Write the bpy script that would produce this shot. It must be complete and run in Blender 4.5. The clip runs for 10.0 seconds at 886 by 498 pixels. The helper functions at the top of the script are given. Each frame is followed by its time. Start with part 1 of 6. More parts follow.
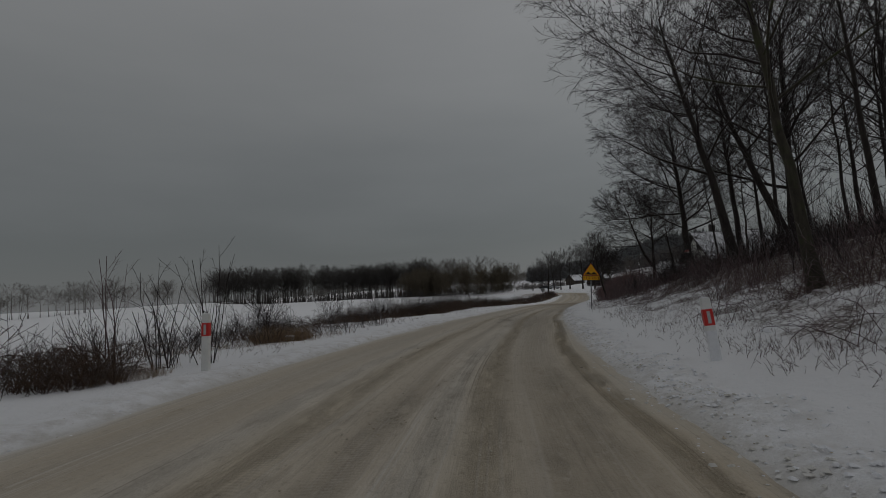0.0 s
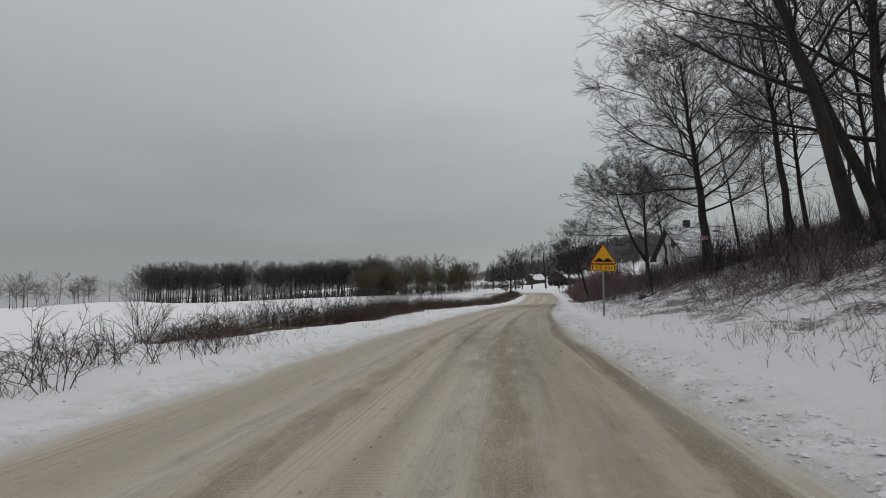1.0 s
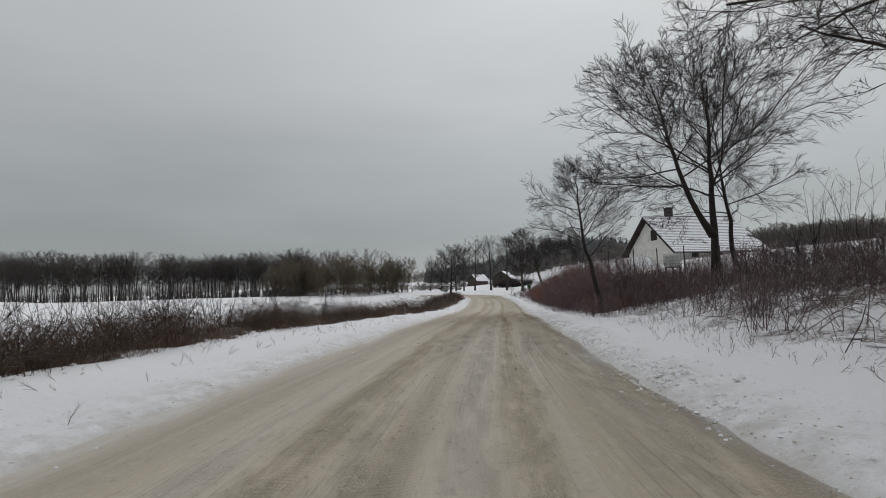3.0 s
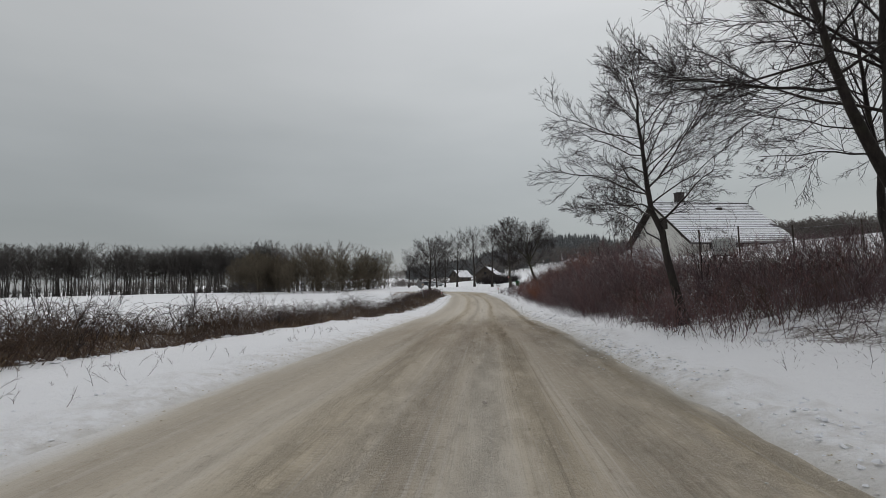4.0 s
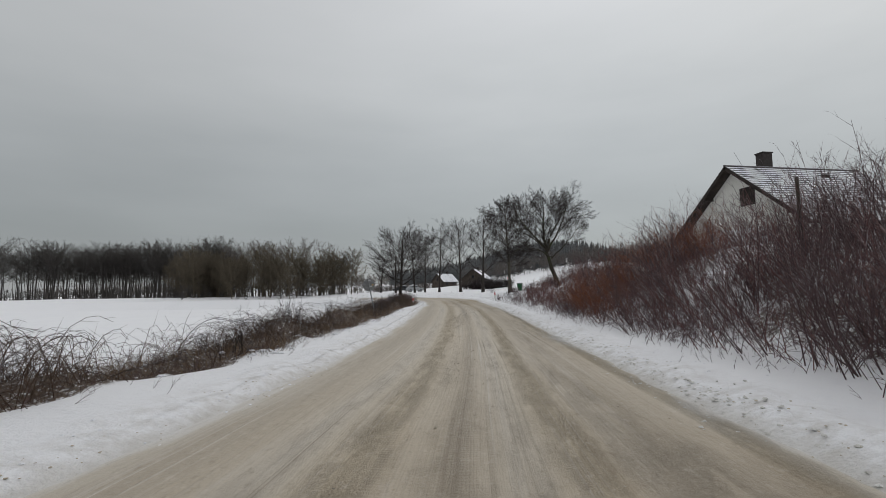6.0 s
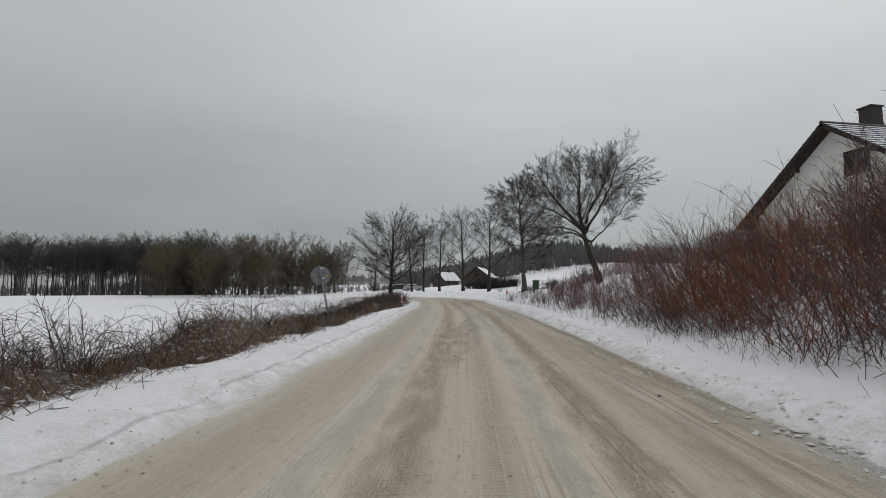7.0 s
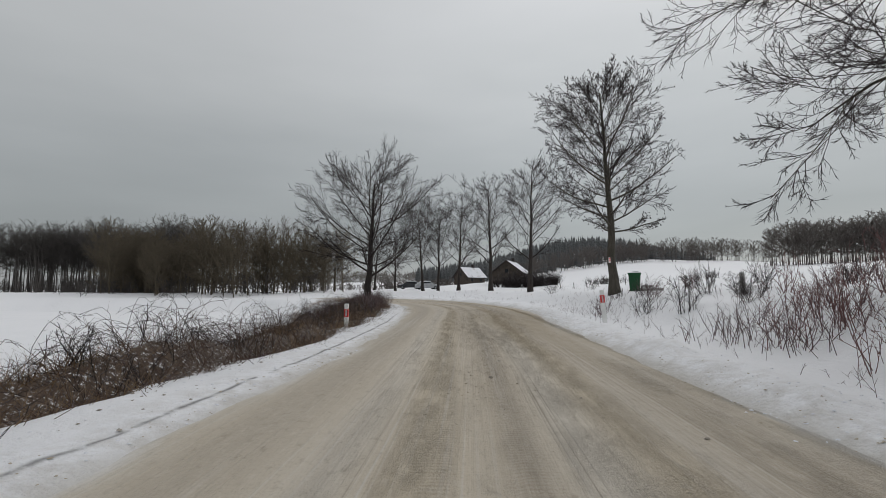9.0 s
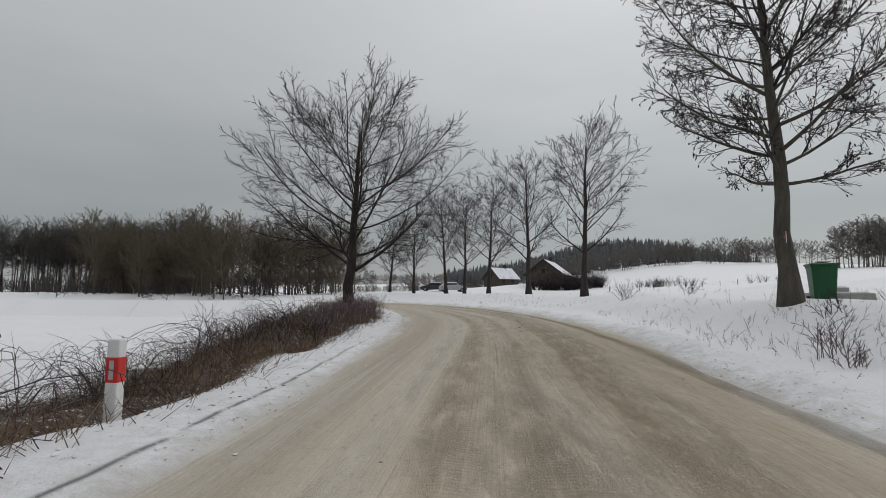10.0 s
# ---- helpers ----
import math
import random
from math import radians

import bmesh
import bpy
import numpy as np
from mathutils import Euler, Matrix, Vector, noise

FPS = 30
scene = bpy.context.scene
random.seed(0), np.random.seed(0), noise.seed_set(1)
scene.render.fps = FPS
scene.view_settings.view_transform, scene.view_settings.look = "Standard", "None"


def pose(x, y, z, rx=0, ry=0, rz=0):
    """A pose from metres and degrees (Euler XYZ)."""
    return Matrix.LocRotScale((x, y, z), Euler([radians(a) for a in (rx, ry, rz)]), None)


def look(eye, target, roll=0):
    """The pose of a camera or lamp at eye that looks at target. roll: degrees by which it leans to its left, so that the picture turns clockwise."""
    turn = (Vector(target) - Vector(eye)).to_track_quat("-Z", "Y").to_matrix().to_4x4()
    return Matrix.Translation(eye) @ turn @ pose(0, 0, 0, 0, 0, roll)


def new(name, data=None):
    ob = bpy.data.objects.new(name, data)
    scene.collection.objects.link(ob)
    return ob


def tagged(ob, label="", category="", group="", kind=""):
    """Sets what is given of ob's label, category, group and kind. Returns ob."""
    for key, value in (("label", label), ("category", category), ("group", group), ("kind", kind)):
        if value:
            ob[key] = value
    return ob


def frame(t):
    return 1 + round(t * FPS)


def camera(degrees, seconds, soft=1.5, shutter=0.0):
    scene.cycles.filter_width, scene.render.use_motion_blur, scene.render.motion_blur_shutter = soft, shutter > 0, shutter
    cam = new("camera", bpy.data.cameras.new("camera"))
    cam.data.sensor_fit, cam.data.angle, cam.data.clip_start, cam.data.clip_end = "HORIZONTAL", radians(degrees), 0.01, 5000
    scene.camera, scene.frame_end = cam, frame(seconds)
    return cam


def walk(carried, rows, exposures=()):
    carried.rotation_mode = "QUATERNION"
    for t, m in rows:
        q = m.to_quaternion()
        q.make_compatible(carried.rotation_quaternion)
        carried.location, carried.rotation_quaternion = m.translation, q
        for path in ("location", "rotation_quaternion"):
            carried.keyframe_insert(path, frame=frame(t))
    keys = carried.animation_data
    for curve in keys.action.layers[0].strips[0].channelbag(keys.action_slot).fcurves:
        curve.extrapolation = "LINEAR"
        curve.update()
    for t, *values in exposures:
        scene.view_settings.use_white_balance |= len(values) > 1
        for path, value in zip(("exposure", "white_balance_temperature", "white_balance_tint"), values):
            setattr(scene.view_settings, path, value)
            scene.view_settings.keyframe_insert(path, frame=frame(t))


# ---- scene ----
cam = camera(85.2, 10.0, soft=0.6)
PATH = [
    (0, (0.956, 2.221, 1.611), (0.793, 4.206, 1.793), -2.8),
    (0.5, (1.014, 7.959, 1.521), (0.937, 9.95, 1.693), -2.5),
    (1, (1.256, 13.564, 1.46), (1.262, 15.557, 1.632), -2.4),
    (1.5, (1.678, 19.143, 1.448), (1.76, 21.133, 1.622), -2.2),
    (2, (2.325, 24.728, 1.418), (2.475, 26.715, 1.591), -2.3),
    (2.5, (3.096, 30.213, 1.327), (3.303, 32.195, 1.502), -2.0),
    (4, (6.29, 46.022, 1.06), (6.611, 47.99, 1.215), -1.3),
    (4.5, (7.33, 51.342, 1.078), (7.683, 53.304, 1.237), -1.3),
    (5, (8.565, 56.6, 1.012), (8.943, 58.556, 1.183), -1.1),
    (6.5, (12.251, 72.339, 0.62), (12.625, 74.295, 0.802), -0.8),
    (7, (13.444, 77.573, 0.565), (13.811, 79.53, 0.747), -0.5),
    (7.5, (14.574, 82.845, 0.58), (14.931, 84.804, 0.768), -0.6),
    (8, (15.824, 88.258, 0.631), (16.154, 90.221, 0.825), -0.5),
    (8.5, (17.019, 93.693, 0.714), (17.315, 95.661, 0.906), -0.4),
    (9, (18.169, 99.129, 0.823), (18.431, 101.105, 0.997), -0.1),
    (9.5, (19.164, 104.585, 0.877), (19.411, 106.563, 1.04), 0.1),
    (10, (19.994, 109.825, 0.885), (20.13, 111.812, 1.068), 0.3),
]
# exposure opens up during the first second and a half
walk(cam, [(t, look(eye, target, roll)) for t, eye, target, roll in PATH],
     exposures=[(0.0, -1.45), (0.3, -1.1), (0.6, -0.68), (1.0, -0.1), (1.3, 0.08), (1.6, 0.05), (2.5, 0.0), (10.0, 0.0)])

# ---- world and light ----
SUN_ELEV, SUN_AZ = 38.0, 60.0        # behind the cloud, ahead to the right


def build_world():
    w = bpy.data.worlds.new("world")
    scene.world = w
    w.use_nodes = True
    nt = w.node_tree
    nt.nodes.clear()
    out = nt.nodes.new("ShaderNodeOutputWorld")
    bg = nt.nodes.new("ShaderNodeBackground")
    sky = nt.nodes.new("ShaderNodeTexSky")
    sky.sky_type, sky.sun_disc = "NISHITA", False
    sky.sun_elevation, sky.sun_rotation = radians(SUN_ELEV), radians(SUN_AZ)
    tc = nt.nodes.new("ShaderNodeTexCoord")
    sep = nt.nodes.new("ShaderNodeSeparateXYZ")
    nt.links.new(tc.outputs["Generated"], sep.inputs[0])
    # overcast: layers of stratus, darker low down, brighter overhead
    stretch = nt.nodes.new("ShaderNodeMapping")
    stretch.inputs["Scale"].default_value = (1.2, 1.2, 4.5)
    nt.links.new(tc.outputs["Generated"], stretch.inputs[0])
    cloud = nt.nodes.new("ShaderNodeTexNoise")
    cloud.inputs["Scale"].default_value = 1.6
    cloud.inputs["Detail"].default_value = 5
    cloud.inputs["Roughness"].default_value = 0.5
    nt.links.new(stretch.outputs[0], cloud.inputs["Vector"])
    shift = nt.nodes.new("ShaderNodeMath")
    shift.operation = "MULTIPLY_ADD"
    nt.links.new(cloud.outputs["Fac"], shift.inputs[0])
    shift.inputs[1].default_value = 0.22
    nt.links.new(sep.outputs["Z"], shift.inputs[2])
    ramp = nt.nodes.new("ShaderNodeValToRGB")
    el = ramp.color_ramp.elements
    el[0].position, el[0].color = 0.06, (0.34, 0.35, 0.365, 1)
    el[1].position, el[1].color = 1.0, (0.62, 0.63, 0.65, 1)
    for pos, c in ((0.13, (0.29, 0.305, 0.31, 1)), (0.22, (0.27, 0.287, 0.29, 1)), (0.36, (0.345, 0.363, 0.368, 1)), (0.52, (0.44, 0.455, 0.46, 1)), (0.7, (0.53, 0.54, 0.55, 1))):
        e = ramp.color_ramp.elements.new(pos)
        e.color = c
    nt.links.new(shift.outputs[0], ramp.inputs[0])
    # thinner cloud on the sun's side
    side = nt.nodes.new("ShaderNodeVectorMath")
    side.operation = "DOT_PRODUCT"
    nt.links.new(tc.outputs["Generated"], side.inputs[0])
    side.inputs[1].default_value = (math.sin(radians(SUN_AZ)), math.cos(radians(SUN_AZ)), 0.15)
    thin = nt.nodes.new("ShaderNodeMapRange")
    thin.interpolation_type = "SMOOTHSTEP"
    thin.inputs["From Min"].default_value, thin.inputs["From Max"].default_value = 0.15, 1.0
    thin.inputs["To Min"].default_value, thin.inputs["To Max"].default_value = 1.0, 1.3
    nt.links.new(side.outputs["Value"], thin.inputs[0])
    scale = nt.nodes.new("ShaderNodeVectorMath")
    scale.operation = "SCALE"
    nt.links.new(ramp.outputs[0], scale.inputs[0])
    nt.links.new(thin.outputs[0], scale.inputs["Scale"])
    faint = nt.nodes.new("ShaderNodeVectorMath")
    faint.operation = "MULTIPLY_ADD"
    nt.links.new(sky.outputs[0], faint.inputs[0])
    faint.inputs[1].default_value = (0.006, 0.006, 0.006)
    nt.links.new(scale.outputs[0], faint.inputs[2])
    nt.links.new(faint.outputs[0], bg.inputs["Color"])
    bg.inputs["Strength"].default_value = 1.0
    nt.links.new(bg.outputs[0], out.inputs[0])


build_world()
sun = new("sun", bpy.data.lights.new("sun", "SUN"))
sun.data.energy, sun.data.angle, sun.data.color = 0.5, radians(60), (1.0, 0.97, 0.94)
sun.matrix_world = look((0, 0, 0), (-math.sin(radians(SUN_AZ)), -math.cos(radians(SUN_AZ)), -math.tan(radians(SUN_ELEV))))


# ---- node helpers and materials ----
class Nodes:
    def __init__(self, name):
        self.m = bpy.data.materials.new(name)
        self.m.use_nodes = True
        self.nt = self.m.node_tree
        self.bsdf = self.nt.nodes["Principled BSDF"]
        self.bsdf.inputs["Specular IOR Level"].default_value = 0.3

    def add(self, kind, **inputs):
        n = self.nt.nodes.new(kind)
        for k, v in inputs.items():
            self.put(n.inputs[k.replace("_", " ")], v)
        return n

    def put(self, socket, v):
        if isinstance(v, bpy.types.NodeSocket):
            self.nt.links.new(v, socket)
        else:
            socket.default_value = v

    def coords(self, kind="Object", scale=(1, 1, 1)):
        tc = self.nt.nodes.new("ShaderNodeTexCoord")
        mp = self.add("ShaderNodeMapping", Vector=tc.outputs[kind], Scale=scale)
        return mp.outputs[0]

    def noise(self, vec, scale, detail=4, rough=0.55, off=0.0):
        if off:
            vec = self.add("ShaderNodeMapping", Vector=vec, Location=(off, off * 0.7, off * 1.3)).outputs[0]
        return self.add("ShaderNodeTexNoise", Vector=vec, Scale=scale, Detail=detail, Roughness=rough).outputs["Fac"]

    def ramp(self, fac, lo, hi, a=0.0, b=1.0):
        n = self.add("ShaderNodeMapRange", Value=fac)
        n.inputs["From Min"].default_value, n.inputs["From Max"].default_value = lo, hi
        n.inputs["To Min"].default_value, n.inputs["To Max"].default_value = a, b
        return n.outputs[0]

    def mix(self, fac, a, b):
        n = self.nt.nodes.new("ShaderNodeMix")
        n.data_type = "RGBA"
        self.put(n.inputs["Factor"], fac)
        for key, v in (("A", a), ("B", b)):
            sock = [q for q in n.inputs if q.name == key and q.type == "RGBA"][0]
            self.put(sock, v if isinstance(v, bpy.types.NodeSocket) else (*v, 1))
        return [q for q in n.outputs if q.type == "RGBA"][0]

    def math(self, op, a, b=0.0, c=0.0):
        n = self.nt.nodes.new("ShaderNodeMath")
        n.operation = op
        for k, v in enumerate((a, b, c)):
            self.put(n.inputs[k], v)
        return n.outputs[0]

    def attr(self, name):
        n = self.nt.nodes.new("ShaderNodeAttribute")
        n.attribute_name = name
        return n.outputs["Fac"]

    def up(self):
        g = self.nt.nodes.new("ShaderNodeNewGeometry")
        return self.add("ShaderNodeSeparateXYZ", Vector=g.outputs["Normal"]).outputs["Z"]

    def finish(self, colour, rough=0.7, bump=None, strength=0.3, dist=0.02):
        self.put(self.bsdf.inputs["Base Color"], colour if isinstance(colour, bpy.types.NodeSocket) else (*colour, 1))
        self.put(self.bsdf.inputs["Roughness"], rough)
        if bump is not None:
            b = self.add("ShaderNodeBump", Height=bump, Strength=strength, Distance=dist)
            self.nt.links.new(b.outputs[0], self.bsdf.inputs["Normal"])
        return self.m


def snow_ground_material():
    n = Nodes("snow_ground")
    co = n.coords("Object")
    big, mid, fine = n.noise(co, 0.35, 4), n.noise(co, 4.0, 6, 0.65), n.noise(co, 26.0, 5, 0.7)
    col = n.mix(big, (0.85, 0.855, 0.875), (0.92, 0.92, 0.93))
    col = n.mix(n.ramp(mid, 0.35, 0.75, 0, 0.35), col, (0.93, 0.93, 0.935))
    # ploughed grit along the road's edge
    edge = n.attr("edge")
    grit = n.math("MULTIPLY", n.ramp(edge, 1.1, 0.0), n.ramp(n.noise(co, 3.2, 6, 0.7, 3.0), 0.42, 0.66))
    col = n.mix(n.math("MULTIPLY", grit, 0.6), col, (0.44, 0.4, 0.34))
    col = n.mix(n.ramp(edge, 0.2, -0.1, 0.0, 0.85), col, (0.56, 0.53, 0.48))
    # a dark wheel rut pressed into the ploughed ridge
    rut = n.math("DIVIDE", n.math("SUBTRACT", n.math("ADD", edge, n.math("MULTIPLY", n.noise(co, 0.5, 3, 0.6, 6.0), 0.16)), 0.42), 0.032)
    rut = n.math("EXPONENT", n.math("MULTIPLY", n.math("MULTIPLY", rut, rut), -1.0))
    rut = n.math("MULTIPLY", rut, n.math("MULTIPLY", n.attr("rut"), n.ramp(n.noise(co, 2.2, 5, 0.7, 9.0), 0.36, 0.52)))
    col = n.mix(n.math("MULTIPLY", rut, 0.85), col, (0.1, 0.095, 0.09))
    # dead grass and leaves showing through
    patch = n.ramp(n.math("ADD", n.noise(co, 0.7, 6, 0.72, 8.0), n.math("MULTIPLY", n.attr("litter"), 0.55)), 0.71, 0.83)
    patch = n.math("MULTIPLY", patch, n.ramp(n.math("ADD", n.noise(co, 13.0, 6, 0.8, 5.0), n.math("MULTIPLY", n.attr("litter"), 0.1)), 0.48, 0.54))
    brown = n.mix(n.ramp(n.noise(co, 14.0, 5, 0.7), 0.35, 0.65), (0.04, 0.027, 0.02), (0.15, 0.1, 0.066))
    col = n.mix(n.math("MULTIPLY", patch, n.ramp(n.attr("litter"), 0.05, 0.5)), col, brown)
    crust = n.ramp(n.noise(co, 9.0, 5, 0.7, 12.0), 0.45, 0.62)
    h = n.math("ADD", n.math("MULTIPLY", mid, 1.0), n.math("ADD", n.math("MULTIPLY", fine, 0.4), n.math("MULTIPLY", n.math("MULTIPLY", crust, n.ramp(edge, 4.0, 0.5)), 0.12)))
    return n.finish(col, 0.62, h, 0.7, 0.09)


def slush_material():
    n = Nodes("road_slush")
    uv = n.nt.nodes.new("ShaderNodeTexCoord").outputs["UV"]
    s = n.add("ShaderNodeSeparateXYZ", Vector=uv).outputs["X"]
    moved = lambda kx, ky, off: n.add("ShaderNodeMapping", Vector=uv, Scale=(kx, ky, 1), Location=(off, off, 0)).outputs[0]
    streak = lambda kx, ky, detail, off: n.noise(moved(kx, ky, off), 1.0, detail, 0.6)
    wander = n.math("MULTIPLY", n.math("SUBTRACT", streak(0.15, 0.035, 2, 3.0), 0.5), 1.0)
    fray = n.math("MULTIPLY", n.math("SUBTRACT", streak(2.2, 0.2, 5, 17.0), 0.5), 0.3)
    off = n.math("ADD", s, n.math("ADD", wander, fray))

    def lane(c, wide):
        d = n.math("DIVIDE", n.math("SUBTRACT", off, c), wide)
        return n.math("EXPONENT", n.math("MULTIPLY", n.math("MULTIPLY", d, d), -1.0))

    long2, long3 = streak(5.0, 0.06, 4, 7.0), streak(22.0, 0.08, 3, 13.0)
    cloudy = streak(1.3, 0.12, 6, 21.0)
    col = n.mix(n.ramp(cloudy, 0.3, 0.7), (0.55, 0.5, 0.415), (0.47, 0.415, 0.33))
    crumb_zone = None
    # zones across the road: polished grey lanes, pale bands between, brown crumbly middle
    for c, wide, amt, tone, crumbs, off_n in ((-2.15, 0.5, 0.8, (0.36, 0.335, 0.29), 0.0, 31.0), (-1.3, 0.32, 0.7, (0.6, 0.58, 0.53), 0.25, 34.0), (-0.75, 0.3, 0.3, (0.51, 0.45, 0.33), 0.4, 37.0),
                                              (-0.3, 0.2, 0.5, (0.54, 0.5, 0.43), 0.0, 39.0), (0.1, 0.17, 0.75, (0.3, 0.275, 0.235), 0.0, 41.0), (0.6, 0.3, 0.75, (0.6, 0.58, 0.53), 0.3, 44.0), (1.1, 0.25, 0.4, (0.53, 0.465, 0.345), 0.5, 47.0),
                                              (1.45, 0.16, 0.4, (0.57, 0.545, 0.5), 0.0, 51.0), (1.85, 0.55, 0.78, (0.325, 0.295, 0.245), 0.0, 54.0), (2.65, 0.16, 0.4, (0.42, 0.35, 0.235), 0.8, 58.0)):
        here = n.math("MULTIPLY", lane(c, wide), n.ramp(streak(0.7, 0.05, 4, off_n), 0.3, 0.55, 0.5, 1.0))
        col = n.mix(n.math("MULTIPLY", here, amt), col, tone)
        if crumbs:
            z = n.math("MULTIPLY", here, crumbs)
            crumb_zone = z if crumb_zone is None else n.math("MAXIMUM", crumb_zone, z)
    # fine tyre lines drawn along the lanes
    col = n.mix(n.math("MULTIPLY", n.ramp(long3, 0.56, 0.68, 0, 0.75), n.ramp(streak(0.8, 0.05, 3, 61.0), 0.45, 0.6)), col, (0.6, 0.585, 0.55))
    col = n.mix(n.math("MULTIPLY", n.ramp(long3, 0.44, 0.32, 0, 0.75), n.ramp(streak(0.8, 0.05, 3, 64.0), 0.45, 0.6)), col, (0.19, 0.175, 0.15))
    col = n.mix(n.ramp(long2, 0.56, 0.74, 0, 0.45), col, (0.63, 0.61, 0.575))
    # churned slush crumbs where the wheels do not run
    cell = n.add("ShaderNodeTexVoronoi", Vector=n.add("ShaderNodeVectorMath").outputs[0])
    warp = cell.inputs["Vector"].links[0].from_node
    n.put(warp.inputs[0], moved(1.0, 0.8, 0.0))
    n.put(warp.inputs[1], n.add("ShaderNodeTexNoise", Vector=moved(6.0, 5.0, 2.0), Scale=1.0, Detail=3.0).outputs["Color"])
    cell.inputs["Scale"].default_value = 26.0
    dots = n.ramp(cell.outputs["Distance"], 0.72, 0.42)
    spread = n.math("MULTIPLY", n.ramp(s, -1.1, -0.2), n.ramp(streak(0.5, 0.06, 4, 74.0), 0.45, 0.66, 0.0, 0.6))
    patches = n.math("MULTIPLY", n.ramp(streak(4.5, 1.1, 6, 71.0), 0.32, 0.72), n.math("MAXIMUM", n.ramp(crumb_zone, 0.1, 0.7), spread))
    # gaps between crumbs: darker slush with the crumbs' small shadows painted in
    gap_shade = n.math("MULTIPLY", n.math("SUBTRACT", 1.0, dots), patches)
    col = n.mix(n.math("MULTIPLY", n.math("MULTIPLY", gap_shade, n.ramp(streak(0.05, 0.03, 2, 77.0), 0.42, 0.58, 0.35, 1.0)), 0.2), col, (0.27, 0.22, 0.16))
    col = n.mix(n.math("MULTIPLY", n.math("MULTIPLY", dots, patches), 0.35), col, (0.58, 0.52, 0.41))
    stain = n.math("MULTIPLY", n.ramp(streak(2.2, 0.3, 6, 81.0), 0.6, 0.7, 0, 0.5), n.ramp(streak(9.0, 3.0, 4, 84.0), 0.4, 0.6))
    col = n.mix(stain, col, (0.185, 0.15, 0.105))
    # a long brown churned stretch in the right lane
    t = n.add("ShaderNodeSeparateXYZ", Vector=uv).outputs["Y"]
    d = n.math("DIVIDE", n.math("SUBTRACT", t, 122.5), 8.5)
    churn = n.math("MULTIPLY", n.math("EXPONENT", n.math("MULTIPLY", n.math("MULTIPLY", d, d), -1.0)), n.math("MULTIPLY", n.ramp(off, -2.4, -0.2, 0.6, 1.0), n.ramp(streak(2.4, 0.3, 6, 87.0), 0.3, 0.6, 0.5, 1.0)))
    col = n.mix(n.math("MULTIPLY", churn, 0.94), col, (0.175, 0.14, 0.098))
    # brown melting slush on the right before the bend
    d = n.math("DIVIDE", n.math("SUBTRACT", t, 180.0), 9.0)
    melt = n.math("MULTIPLY", n.math("EXPONENT", n.math("MULTIPLY", n.math("MULTIPLY", d, d), -1.0)), n.math("MULTIPLY", n.ramp(off, -1.5, 0.6), n.ramp(streak(1.6, 0.25, 6, 88.0), 0.32, 0.6, 0.45, 1.0)))
    col = n.mix(n.math("MULTIPLY", melt, 0.75), col, (0.3, 0.25, 0.175))
    speck = streak(11.0, 6.0, 5, 99.0)
    col = n.mix(n.ramp(speck, 0.56, 0.7, 0, 0.35), col, (0.6, 0.57, 0.51))
    col = n.mix(n.ramp(speck, 0.42, 0.3, 0, 0.4), col, (0.2, 0.175, 0.14))
    # ribbed tyre print along the worn track
    wave = n.nt.nodes.new("ShaderNodeTexWave")
    wave.bands_direction = "Y"
    n.put(wave.inputs["Vector"], moved(1.0, 1.0, 5.0))
    n.put(wave.inputs["Scale"], 5.5)
    n.put(wave.inputs["Distortion"], 2.5)
    n.put(wave.inputs["Detail"], 2.0)
    print_at = n.math("MAXIMUM", lane(0.1, 0.18), n.math("MULTIPLY", lane(-0.6, 0.12), 0.8))
    ribs = n.math("MULTIPLY", n.math("MULTIPLY", wave.outputs["Fac"], print_at), n.ramp(long3, 0.38, 0.5))
    col = n.mix(n.math("MULTIPLY", ribs, 0.3), col, (0.15, 0.135, 0.115))
    col = n.mix(0.15, col, (0.54, 0.36, 0.17))
    # snow drifting in over the edge
    veil = n.math("ADD", n.attr("rim"), n.math("MULTIPLY", n.math("SUBTRACT", streak(1.1, 0.25, 5, 91.0), 0.5), 1.3))
    col = n.mix(n.ramp(veil, -0.45, 0.05, 0, 0.6), col, (0.56, 0.525, 0.46))
    col = n.mix(n.ramp(veil, -0.1, 0.32, 0, 0.95), col, (0.76, 0.76, 0.77))
    grain = streak(42.0, 30.0, 4, 41.0)
    col = n.mix(n.ramp(grain, 0.54, 0.75, 0.0, 0.3), col, (0.2, 0.175, 0.14))
    h = n.math("ADD", n.math("MULTIPLY", n.math("MULTIPLY", dots, patches), 1.1), n.math("ADD", n.math("MULTIPLY", grain, 0.14), n.math("MULTIPLY", long3, 0.35)))
    h = n.math("ADD", h, n.math("MULTIPLY", streak(5.0, 2.0, 5, 95.0), 0.9))
    return n.finish(col, n.ramp(crumb_zone, 0.0, 0.6, 0.55, 0.85), h, 0.9, 0.06)


